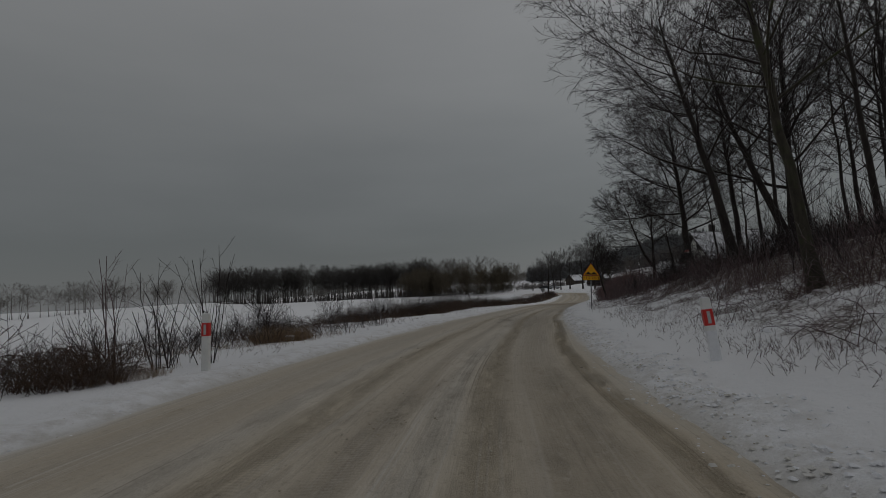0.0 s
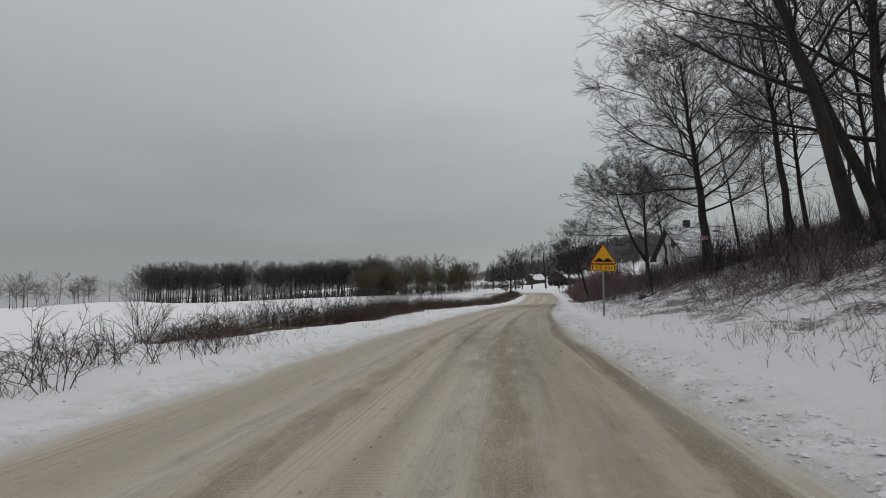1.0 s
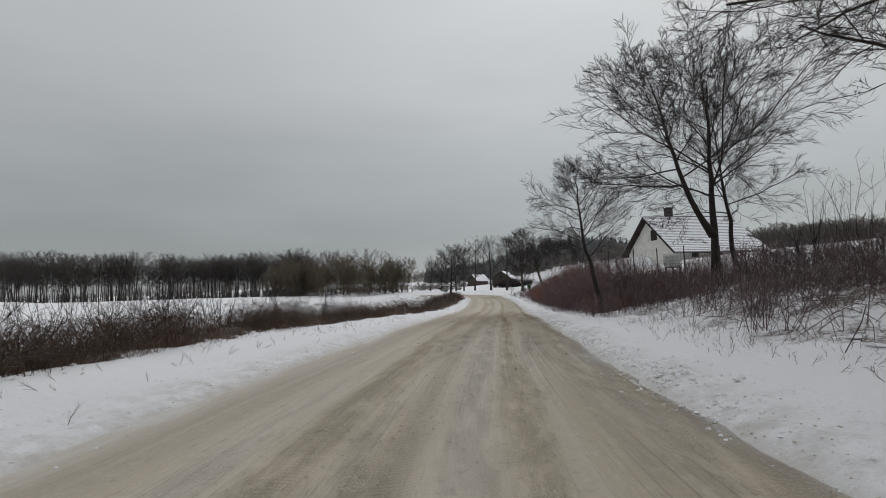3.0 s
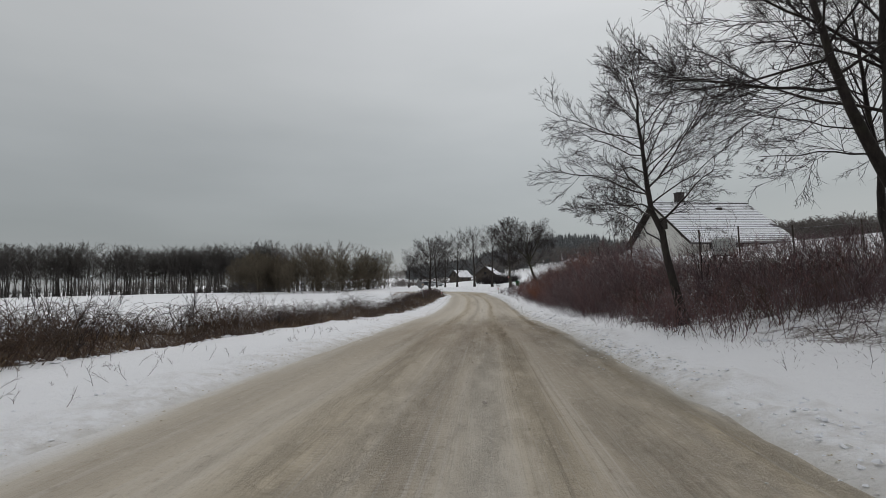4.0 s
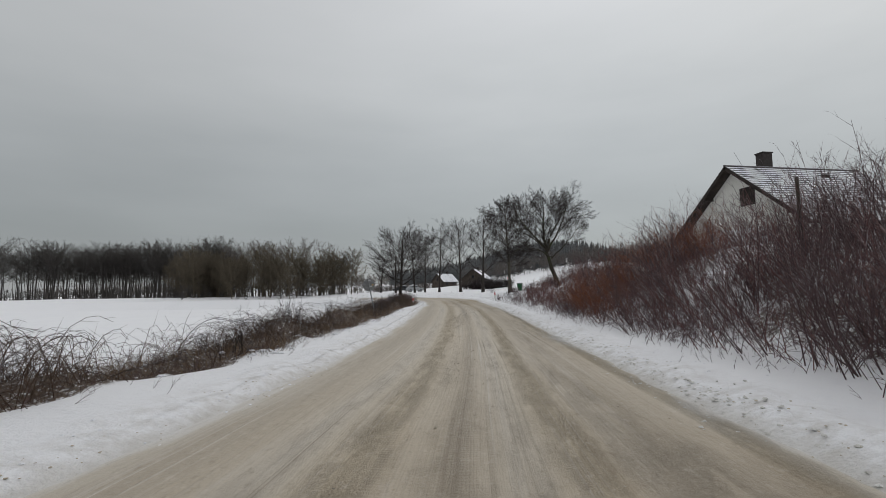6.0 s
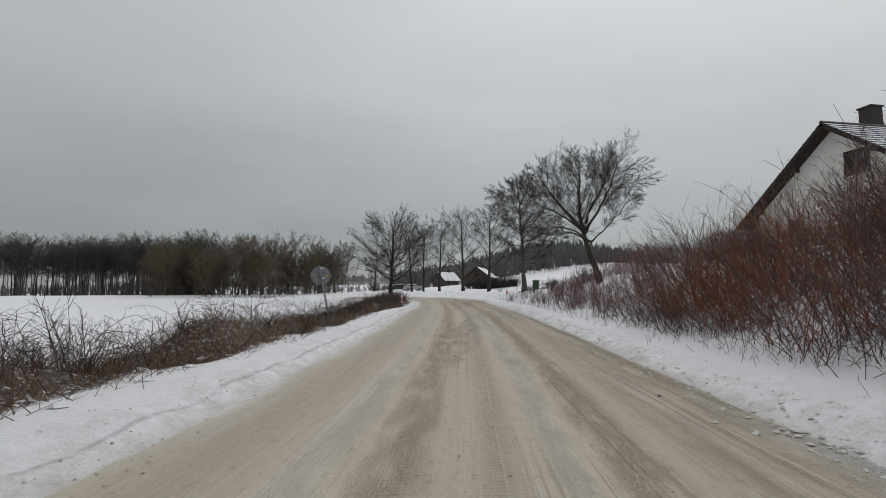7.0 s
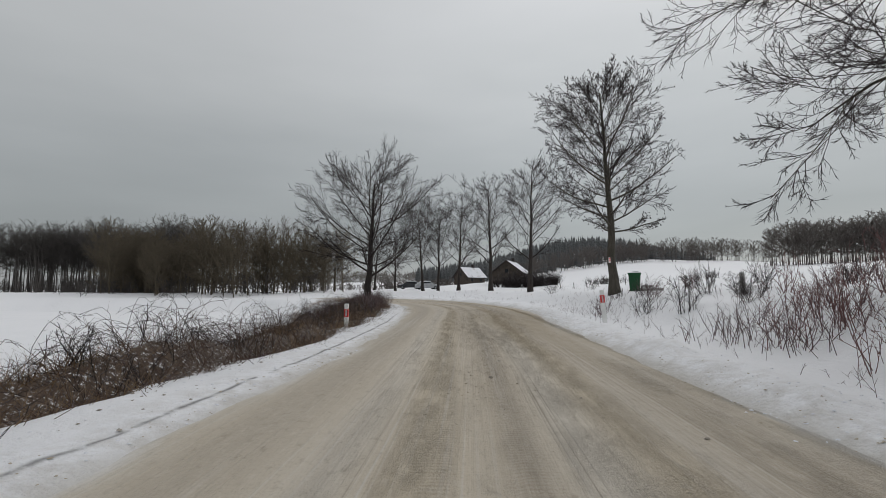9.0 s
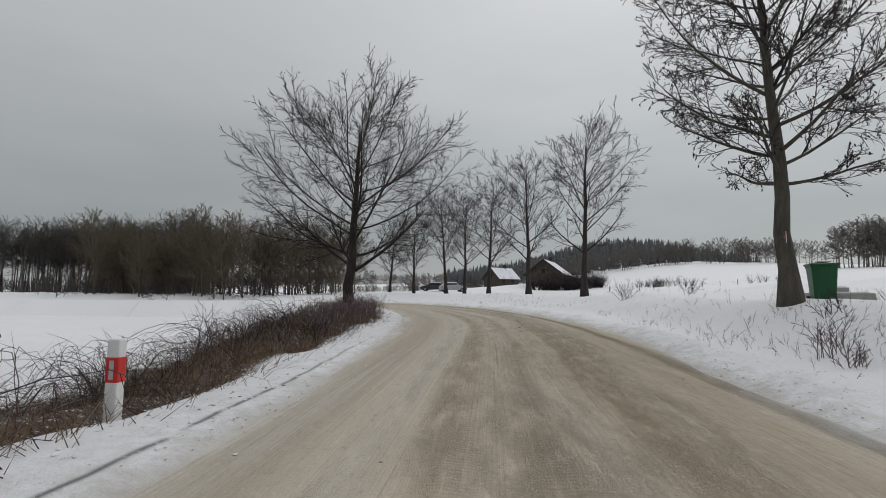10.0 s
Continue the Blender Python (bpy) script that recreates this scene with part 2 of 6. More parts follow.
def bark_material(name, dark, light, moss=(0.05, 0.055, 0.03), moss_amt=0.3, snow=0.5):
    n = Nodes(name)
    co = n.coords("Object", (1, 1, 0.25))
    a, b = n.noise(co, 9.0, 5, 0.65), n.noise(n.coords("Object"), 1.7, 4)
    col = n.mix(n.ramp(a, 0.3, 0.7), dark, light)
    col = n.mix(n.ramp(b, 0.52, 0.7, 0, moss_amt), col, moss)
    lie = n.math("MULTIPLY", n.ramp(n.up(), 0.55, 0.9), n.ramp(n.noise(n.coords("Object"), 2.3, 4, 0.6, 4.0), 0.5, 0.6))
    col = n.mix(n.math("MULTIPLY", lie, snow), col, (0.82, 0.83, 0.86))
    return n.finish(col, 0.85, a, 0.6, 0.03)


def plain_material(name, c1, c2, scale=3.0, rough=0.6, metal=0.0, strength=0.15):
    n = Nodes(name)
    co = n.coords("Object")
    a, b = n.noise(co, scale, 4), n.noise(co, scale * 9, 4, 0.65)
    col = n.mix(n.ramp(a, 0.3, 0.7), c1, c2)
    col = n.mix(n.ramp(b, 0.45, 0.8, 0, 0.3), col, tuple(v * 0.65 for v in c1))
    n.bsdf.inputs["Metallic"].default_value = metal
    return n.finish(col, n.ramp(b, 0.3, 0.7, rough - 0.1, min(1.0, rough + 0.12)), b, strength, 0.01)


SNOW = snow_ground_material()
SLUSH = slush_material()
BARK = bark_material("bark_dark", (0.02, 0.016, 0.015), (0.055, 0.045, 0.04))
BARK_MOSS = bark_material("bark_mossy", (0.03, 0.026, 0.02), (0.075, 0.066, 0.05), (0.055, 0.07, 0.022), 0.7)
BARK_PALE = bark_material("bark_pale", (0.06, 0.055, 0.048), (0.15, 0.135, 0.115), (0.06, 0.066, 0.04), 0.4)
BARK_ASH = bark_material("bark_ash", (0.045, 0.04, 0.033), (0.105, 0.093, 0.075), (0.05, 0.056, 0.03), 0.5)
TWIG = bark_material("twig_dark", (0.02, 0.015, 0.016), (0.045, 0.034, 0.034), snow=0.3)
TWIG_RED = bark_material("twig_red_brown", (0.125, 0.064, 0.062), (0.23, 0.125, 0.118), snow=0.4, moss_amt=0.1)
TWIG_RUST = bark_material("twig_rust_red", (0.16, 0.06, 0.034), (0.27, 0.105, 0.058), snow=0.15, moss_amt=0.1)
TWIG_BROWN = bark_material("twig_brown", (0.085, 0.055, 0.058), (0.165, 0.112, 0.114), snow=0.4)
BRAMBLE = bark_material("bramble_stems", (0.05, 0.031, 0.023), (0.11, 0.069, 0.048), snow=0.2)
STRAW = bark_material("dry_grass", (0.13, 0.08, 0.042), (0.27, 0.18, 0.1), snow=0.15, moss_amt=0.1)
# paler than the near wood's bark, with aerial haze painted into it
WOOD_HAZED = bark_material("hazed_wood_bark", (0.11, 0.096, 0.09), (0.2, 0.178, 0.165), snow=0.0)
WOOD_NEAR = bark_material("wood_bark", (0.05, 0.044, 0.042), (0.1, 0.09, 0.084), snow=0.0)
WOOD_OLIVE = bark_material("far_wood_olive", (0.08, 0.064, 0.045), (0.145, 0.12, 0.085), snow=0.0)
FLUFF = plain_material("snow_lump", (0.78, 0.79, 0.83), (0.86, 0.865, 0.88), 3.0, 0.65)
DIRTY_SNOW = plain_material("dirty_snow", (0.58, 0.56, 0.51), (0.72, 0.71, 0.69), 3.0, 0.75)
CLOD = plain_material("dirty_clod", (0.2, 0.165, 0.13), (0.42, 0.39, 0.34), 2.0, 0.8)
CRUMB = plain_material("slush_crumb", (0.4, 0.34, 0.25), (0.58, 0.53, 0.44), 2.0, 0.8)


# ---- mesh helpers ----
def raw_mesh(name, verts, faces, material, smooth=True):
    """A mesh from an (n, 3) array and an (m, k) array of faces of one size."""
    me = bpy.data.meshes.new(name)
    verts, faces = np.asarray(verts, np.float32), np.asarray(faces, np.int32)
    k = faces.shape[1]
    me.vertices.add(len(verts))
    me.vertices.foreach_set("co", verts.ravel())
    me.loops.add(faces.size)
    me.loops.foreach_set("vertex_index", faces.ravel())
    me.polygons.add(len(faces))
    me.polygons.foreach_set("loop_start", np.arange(0, faces.size, k, dtype=np.int32))
    me.polygons.foreach_set("use_smooth", np.full(len(faces), smooth))
    me.update(calc_edges=True)
    me.materials.append(material)
    return me


def part(name, bm, material, parent=None, label=""):
    """Links a bmesh, or a ready mesh, as one object under a thing or a part."""
    if isinstance(bm, bmesh.types.BMesh):
        me = bpy.data.meshes.new(name)
        bm.to_mesh(me)
        bm.free()
        me.materials.append(material)
    else:
        me = bm
    ob = new(name, me)
    if parent is not None:
        ob.parent = parent
    if label:
        tagged(ob, label)
    return ob


def thing(name, x, y, z, label, category, group="", rz=0.0):
    e = new(name)
    e.empty_display_size = 0.2
    e.matrix_world = pose(x, y, z, 0, 0, rz)
    return tagged(e, label, category, group)


def unit(v):
    return v / np.maximum(np.linalg.norm(v, axis=-1, keepdims=True), 1e-9)


def tubes(groups):
    """Verts and triangles of tapered tubes; a tube of two points is a spike. groups: (points (m, n, 3), radii (m, n), sides)."""
    vs, fs, base = [], [], 0
    for pts, rad, k in groups:
        m, n, _ = pts.shape
        if not m:
            continue
        tan = unit(np.gradient(pts, axis=1))
        ref = np.where(np.abs(tan[..., 2:3]) > 0.9, [1.0, 0, 0], [0, 0, 1.0])
        u = unit(np.cross(tan, ref))
        v = np.cross(tan, u)
        a = np.arange(k) * 2 * np.pi / k
        ring = pts[:, :, None] + rad[:, :, None, None] * (np.cos(a)[:, None] * u[:, :, None] + np.sin(a)[:, None] * v[:, :, None])
        if n == 2:
            vs.append(np.concatenate([ring[:, 0].reshape(-1, 3), pts[:, 1]]))
            i = np.arange(m)[:, None] * k + np.arange(k)[None]
            j = np.arange(m)[:, None] * k + (np.arange(k)[None] + 1) % k
            fs.append(np.stack([i, j, np.broadcast_to(m * k + np.arange(m)[:, None], i.shape)], -1).reshape(-1, 3) + base)
            base += m * k + m
            continue
        vs.append(ring.reshape(-1, 3))
        q = np.arange(m)[:, None, None] * n * k + np.arange(n - 1)[None, :, None] * k
        i, j = np.arange(k), (np.arange(k) + 1) % k
        f = np.stack([q + i, q + j, q + k + j, q + k + i], -1).reshape(-1, 4)
        fs.append(np.concatenate([f[:, [0, 1, 2]], f[:, [0, 2, 3]]]) + base)
        base += m * n * k
    return np.concatenate(vs), np.concatenate(fs)


def fade(v, lo, hi):
    t = np.clip((np.asarray(v, float) - lo) / (hi - lo), 0, 1)
    return t * t * (3 - 2 * t)


def value_noise(x, y, seed=0):
    xi, yi = np.floor(x).astype(np.int64), np.floor(y).astype(np.int64)
    fx, fy = x - xi, y - yi
    fx, fy = fx * fx * (3 - 2 * fx), fy * fy * (3 - 2 * fy)

    def h(a, b):
        q = (a * 374761393 + b * 668265263 + seed * 982451653) & 0xFFFFFFFF
        q = ((q ^ (q >> 13)) * 1274126177) & 0xFFFFFFFF
        return ((q ^ (q >> 16)) & 0xFFFF) / 65535.0

    return (h(xi, yi) * (1 - fx) + h(xi + 1, yi) * fx) * (1 - fy) + (h(xi, yi + 1) * (1 - fx) + h(xi + 1, yi + 1) * fx) * fy - 0.5


def fbm(x, y, size, octaves=4, seed=0):
    total, amp = 0.0, 1.0
    for k in range(octaves):
        total = total + amp * value_noise(x / size * 2 ** k, y / size * 2 ** k, seed + 17 * k)
        amp *= 0.5
    return total


# ---- plan: the road's line and the lie of the land ----
LINE = [(-1.8, -60), (-1.18, -30), (-0.76, -8), (-0.45, 4), (-0.14, 12), (0.83, 20), (1.82, 27), (3.1, 34), (4.65, 42), (6.83, 51), (9.13, 60), (11.55, 70),
        (13.67, 78), (16.03, 88), (17.96, 97), (19.9, 107), (21.5, 116), (22.7, 124), (22.9, 132), (21.3, 141), (17.2, 149), (11, 154.5), (2.5, 158), (-9, 160.5), (-40, 165), (-120, 178)]


def spline(points, step=0.4):
    p = np.array(points, float)
    p = np.concatenate([[2 * p[0] - p[1]], p, [2 * p[-1] - p[-2]]])
    out = []
    for a, b, c, d in zip(p, p[1:], p[2:], p[3:]):
        t = np.linspace(0, 1, max(2, int(np.linalg.norm(c - b) / step)), endpoint=False)[:, None]
        out.append(0.5 * (2 * b + (c - a) * t + (2 * a - 5 * b + 4 * c - d) * t * t + (3 * b - a - 3 * c + d) * t ** 3))
    return np.concatenate(out + [p[-2:-1]])


AXIS = spline(LINE)
AXIS_T = unit(np.gradient(AXIS, axis=0))
AXIS_S = np.concatenate([[0], np.cumsum(np.linalg.norm(np.diff(AXIS, axis=0), axis=1))])
HALF_AT = lambda y: np.interp(y, [0, 10, 18, 25, 34, 42, 56, 63, 77, 93, 102, 109, 116, 124, 140], [3.2, 3.2, 3.1, 2.97, 2.8, 2.8, 2.95, 2.95, 2.75, 2.78, 2.8, 2.65, 2.75, 3.2, 3.2])


def road_frame(x, y):
    """Signed distance from the road's axis (right is positive), the edge distance, and the chainage."""
    x, y = np.atleast_1d(np.asarray(x, float)), np.atleast_1d(np.asarray(y, float))
    s, st, e = np.empty(len(x)), np.empty(len(x)), np.empty(len(x))
    for a in range(0, len(x), 20000):
        q = np.stack([x[a:a + 20000], y[a:a + 20000]], 1).astype(np.float32)
        d2 = ((q[:, None] - AXIS[None].astype(np.float32)) ** 2).sum(-1)
        i = d2.argmin(1)
        off, tan = q - AXIS[i], AXIS_T[i]
        cross = off[:, 0] * tan[:, 1] - off[:, 1] * tan[:, 0]
        along = (off * tan).sum(1)
        far = np.sqrt(d2[np.arange(len(i)), i])
        s[a:a + 20000] = np.where(np.abs(along) > 1.0, np.sign(cross) * far, cross)
        st[a:a + 20000] = AXIS_S[i] + along
        e[a:a + 20000] = np.abs(s[a:a + 20000]) - HALF_AT(AXIS[i, 1])
    return s, e, st


# the road sinks into a shallow dip half-way and climbs out of it towards the bend
LEVEL_Y = np.arange(-80.0, 400.0)
LEVEL_Z = np.interp(LEVEL_Y, [-60, 2, 13, 25, 36, 46, 56, 66, 75, 83, 90, 98, 106, 114, 130, 150], [0.5, 0.36, 0.25, 0.15, 0.0, -0.15, -0.28, -0.5, -0.65, -0.67, -0.6, -0.46, -0.37, -0.32, -0.18, 0.0])
LEVEL_Z = np.convolve(np.pad(LEVEL_Z, 4, mode="edge"), np.ones(9) / 9, mode="valid")


def road_level(y):
    return np.interp(y, LEVEL_Y, LEVEL_Z)


def ground_height(x, y, detail=True):
    x, y = np.atleast_1d(np.asarray(x, float)), np.atleast_1d(np.asarray(y, float))
    s, e, st = road_frame(x, y)
    right = s > 0
    wob = fbm(x, y, 5.0, 4, 3)
    hid = fade(x, 8.5, 1) * fade(y, 142, 150)
    # plough ridge
    lump = fbm(x, y, 0.75, 4, 9)
    ridge = -0.09 + 0.2 * fade(e + 0.2 + 0.16 * wob + 0.12 * lump, -0.12, 0.6) + np.where(right, 0.26, 0.16) * (lump + 0.15) * np.exp(-((e - 0.7) / 0.45) ** 2)
    ridge = ridge * (1 - hid) + np.where(right, 0.16 * fade(e, 0.9, 2.3) * fade(y, 60, 45), 0.0)
    bank = np.interp(y, [-10, 10, 40, 64, 80, 100, 112, 124, 136, 150], [2.3, 2.4, 1.9, 1.85, 2.7, 2.1, 0.75, 0.62, 0.75, 0.6])
    near = fade(y, 104, 114)
    zr = bank * fade(e + 1.0 * wob, 2.0 + 0.4 * near, np.interp(y, [60, 75, 105, 114, 126, 140], [10.5, 8.5, 7.0, 4.7, 4.7, 8.5])) + 1.2 * fade(e, 10, 25) * fade(y, 150, 115) * fade(y, 62, 95)
    u = (x - 20) * 0.966 - (y - 110) * 0.259
    slope = 0.115 * np.log1p(np.exp(np.clip((u - 20) / 8, -30, 60))) * 8
    slope = 19 * (1 - np.exp(-slope / 19))
    zr = zr + slope * fade(y, 50, 110) * fade(e, 2, 14)
    start = LEFT_EDGE(y) - 0.3
    zl = -1.6 * fade(e + 0.6 * wob + 9 * hid, start, start + np.interp(y, [50, 100], [6.0, 4.6])) * fade(y, 210, 150)
    zl = zl + 3.6 * np.exp(-((x + 112) / 42) ** 2 - ((y - 185) / 50) ** 2) + 0.7 * fade(-s, 60, 130) * fade(y, 260, 150)
    ridge = np.where(right, ridge, ridge * (1 - 0.65 * fade(y, 96, 110) * fade(e, -0.1, 0.3)))
    mound = left_litter(y, e, 0.7) * np.clip(0.34 + 0.55 * fbm(x, y, 2.6, 3, 47), 0.0, 0.75) * np.interp(y, [20, 34, 56, 62, 76, 90, 112], [0.4, 0.8, 1.0, 1.35, 1.3, 1.1, 1.3])
    z = ridge + np.where(right, zr, zl + mound)
    far = fade(np.hypot(x - 10, y - 70), 200, 420)
    z = z + 52 * np.exp(-((x - 330) / 170) ** 2 - ((y - 840) / 190) ** 2) + 15 * np.exp(-((x - 175) / 95) ** 2 - ((y - 430) / 110) ** 2)
    z = z + 34 * np.exp(-((y - 1900) / 420) ** 2) * fade(x, -1500, 200) + 14 * np.exp(-((y - 950) / 200) ** 2 - ((x + 60) / 260) ** 2)
    z = z + far * 5 * fbm(x, y, 160, 3, 21) + 2.1 * np.exp(-((x - 48) / 24) ** 2 - ((y - 212) / 24) ** 2)
    z = np.where((e < -0.25) & (hid < 0.3), np.minimum(z, -0.06), z)
    if detail:
        z = z + litter_at(x, y, s, e) * 0.4 * fbm(x, y, 1.5, 4, 61)
        z = z + fade(e, 1.0, 3.0) * (0.1 * fbm(x, y, 1.6, 4, 31) + 0.35 * fbm(x, y, 9, 3, 33) * fade(e, 3, 9))
    return z + road_level(y) * np.where(right, fade(s - 30 * fade(y, 116, 104), 8, 4.5) * fade(s, 40, 14), fade(-s, 90, 25))


LEFT_EDGE = lambda y: np.interp(y, [20, 30, 34, 38, 43, 48, 55, 61, 64, 71, 77, 82, 86, 91, 96, 103, 109, 120], [5.5, 6.0, 4.8, 3.6, 4.2, 4.6, 4.2, 4.0, 3.8, 3.0, 1.7, 1.75, 1.65, 1.4, 1.55, 1.7, 1.1, 1.1])


def left_litter(y, e, inset=0.0):
    """The belt of brush along the left verge."""
    first = LEFT_EDGE(y) + inset
    return fade(e, first - 0.15, first + 0.55) * fade(e, first + 8, first + 4.5) * fade(y, 20, 34) * fade(y, 150, 135)


def litter_at(x, y, s, e):
    right = fade(e, 2.0, 3.4) * fade(e, 22, 14) * fade(y, 112, 100) * (0.46 + 0.1 * fade(y, 54, 60) - 0.12 * fade(y, 72, 80) + 0.3 * fade(e, 4.5, 7.5) * fade(y, 60, 50))
    line = np.interp(x, [-114, -100, -72, -45, -22, -15, -4, 8], [199, 207, 220, 222, 206, 186, 178, 182])
    left = np.maximum(left_litter(y, e), 0.95 * fade(y - line, -3, 3) * fade(y, 300, 250) * fade(x, 16, 8))
    return np.where(s > 0, right, left)


def growing(lo, hi, step, ends, rate=1.13):
    core = np.arange(lo, hi + step / 2, step)
    out, d = [], step
    while not out or out[-1] < ends:
        d *= rate
        out.append((out[-1] if out else 0) + d)
    out = np.array(out)
    return np.concatenate([lo - out[::-1], core, hi + out])


def build_ground():
    xs, ys = growing(-12, 36, 0.3, 4000, 1.16), growing(-6, 150, 0.34, 4000, 1.16)
    gx, gy = np.meshgrid(xs, ys)
    x, y = gx.ravel(), gy.ravel()
    s, e, st = road_frame(x, y)
    z = ground_height(x, y)
    nx = len(xs)
    i = (np.arange(len(ys) - 1)[:, None] * nx + np.arange(nx - 1)[None]).ravel()
    me = raw_mesh("ground", np.stack([x, y, z], 1), np.stack([i, i + 1, i + nx + 1, i + nx], 1), SNOW)
    for key, data in (("edge", np.clip(np.where((x < 12) & (y > 140), np.maximum(e, 3.0), e), -2, 60)), ("litter", litter_at(x, y, s, e)), ("rut", (s < 0) * np.interp(y, [70, 80, 96, 106, 116, 124], [0, 0.4, 0.45, 1, 1, 0]))):
        me.attributes.new(key, "FLOAT", "POINT").data.foreach_set("value", data.astype(np.float32))
    tagged(part("ground", me, SNOW), "snow-covered verge, banks and fields", "ground", kind="structure")


def build_road():
    keep = (AXIS[:, 1] > -30) & ((AXIS[:, 1] < 140) | (AXIS[:, 0] > 9.0))
    axis, tan, st = AXIS[keep], AXIS_T[keep], AXIS_S[keep]
    cols = np.linspace(-1, 1, 49)
    half = HALF_AT(axis[:, 1]) + 0.5
    lat = cols[None] * half[:, None]
    x = axis[:, :1] + lat * tan[:, 1:2]
    y = axis[:, 1:] - lat * tan[:, :1]
    along = np.broadcast_to(st[:, None], lat.shape)
    z = 0.028 * fbm(lat * 3.0, along * 0.25, 1.0, 4, 51) + 0.02 * fbm(lat * 1.2, along * 0.6, 1.0, 4, 57)
    for c in (-1.55, -0.15, 0.75, 2.05):
        z = z - 0.018 * np.exp(-((lat - c) / 0.35) ** 2)
    z = z + road_level(y) - 0.13 * fade(np.abs(lat) - HALF_AT(axis[:, 1])[:, None], 0.0, 0.5)
    z = z - 0.12 * fade(x, 11.5, 9.0) * fade(y, 140.0, 150.0)
    n, m = lat.shape
    i = (np.arange(n - 1)[:, None] * m + np.arange(m - 1)[None]).ravel()
    faces = np.stack([i, i + 1, i + m + 1, i + m], 1)
    me = raw_mesh("road", np.stack([x, y, z], -1).reshape(-1, 3), faces, SLUSH)
    uv = np.stack([lat, along], -1).reshape(-1, 2)[faces.ravel()]
    rim = np.where(cols[None] < 0, -lat - HALF_AT(axis[:, 1])[:, None] + 0.06, lat - HALF_AT(axis[:, 1])[:, None] + 0.02)
    rim = rim + 2.0 * fade(x, 15.0, 10.5) * fade(y, 140.0, 150.0)
    me.attributes.new("rim", "FLOAT", "POINT").data.foreach_set("value", rim.astype(np.float32).ravel())
    me.uv_layers.new(name="along").data.foreach_set("uv", uv.astype(np.float32).ravel())
    tagged(part("road", me, SLUSH), "two-lane road under brown slush with worn wheel tracks", "road", kind="structure")


build_ground()
build_road()


# ---- trees ----
def sprout(rng, P, R, count, t0, t1, angle, ratio, npts, wob, up, thick, rmin, spread=0.22, fall=0.5, opening=0.0, oval=False):
    m, n, _ = P.shape
    idx = np.repeat(np.arange(m), count)
    t = t0 + (t1 - t0) * (np.tile(np.arange(count), m) + rng.uniform(0, 1, len(idx))) / count
    f = np.clip(t * (n - 1), 0, n - 1.001)
    i = f.astype(int)
    a = (f - i)[:, None]
    base = P[idx, i] * (1 - a) + P[idx, i + 1] * a
    tan = unit(P[idx, i + 1] - P[idx, i])
    rad = R[idx, i] * (1 - a[:, 0]) + R[idx, i + 1] * a[:, 0]
    perp = unit(np.cross(tan, rng.normal(size=tan.shape)))
    if oval:
        a0 = np.arange(len(idx)) * 2.39996 + rng.uniform(-0.35, 0.35, len(idx)) + rng.uniform(0, 6.283)
        flat = np.stack([np.cos(a0), np.sin(a0), np.zeros(len(idx))], 1)
        perp = unit(flat - tan * (flat * tan).sum(1)[:, None])
    ang = np.radians(angle) * ((1 + spread * rng.normal(size=len(idx))) * (1 + opening * (0.5 - (t - t0) / max(1e-6, t1 - t0))))[:, None]
    d = tan * np.cos(ang) + perp * np.sin(ang)
    plen = np.linalg.norm(np.diff(P, axis=1), axis=2).sum(1)[idx]
    L = plen * ratio * (1 - fall * (t - t0) / max(1e-6, 1 - t0)) * rng.uniform(0.65, 1.2, len(idx))
    if oval:
        L = plen * ratio * rng.uniform(0.8, 1.12, len(idx)) * np.sin(np.pi * (0.2 + 0.7 * (t - t0) / (t1 - t0))) ** 0.8
    pts = [base]
    for _ in range(npts - 1):
        pts.append(pts[-1] + d * (L / (npts - 1))[:, None])
        d = unit(d + wob * rng.normal(size=d.shape) + np.array([0, 0, up]))
    r0 = np.clip(rad * thick * rng.uniform(0.8, 1.1, len(idx)), rmin, None)
    taper = np.linspace(1, 0.3, npts)[None]
    return np.stack(pts, 1), np.maximum(r0[:, None] * taper, rmin * 0.7)


STYLES = {
    "spread": dict(thick=0.42, opening=0.35, limbs=13, t=(0.34, 0.98), angle=54, ratio=0.62, up=0.07, wob=0.1, kids=(11, 9, 6), ang=(40, 36, 36), rat=(0.6, 0.5, 0.62)),
    "ash": dict(thick=0.38, opening=0.15, limbs=20, t=(0.22, 0.98), angle=46, ratio=0.55, up=0.06, wob=0.06, kids=(10, 7, 4), ang=(36, 36, 38), rat=(0.54, 0.46, 0.46)),
    "slim": dict(thick=0.42, opening=0.3, limbs=14, t=(0.35, 0.98), angle=46, ratio=0.4, up=0.06, wob=0.1, kids=(9, 7, 5), ang=(40, 38, 38), rat=(0.58, 0.48, 0.6)),
}


def trunk_line(ctrl, n, rng, r0, r1):
    c = np.array(ctrl, float)
    t = np.concatenate([[0], np.cumsum(np.linalg.norm(np.diff(c, axis=0), axis=1))])
    u = np.linspace(0, t[-1], n)
    p = np.stack([np.interp(u, t, c[:, k]) for k in range(3)], 1)
    for _ in range(2):
        p[1:-1] = 0.25 * p[:-2] + 0.5 * p[1:-1] + 0.25 * p[2:]
    p[1:] += rng.normal(size=(n - 1, 3)) * [0.03, 0.03, 0.0]
    k = u / t[-1]
    return p[None], (r0 * (1 - k) + r1 * k + 0.5 * r0 * np.exp(-k * 22))[None]


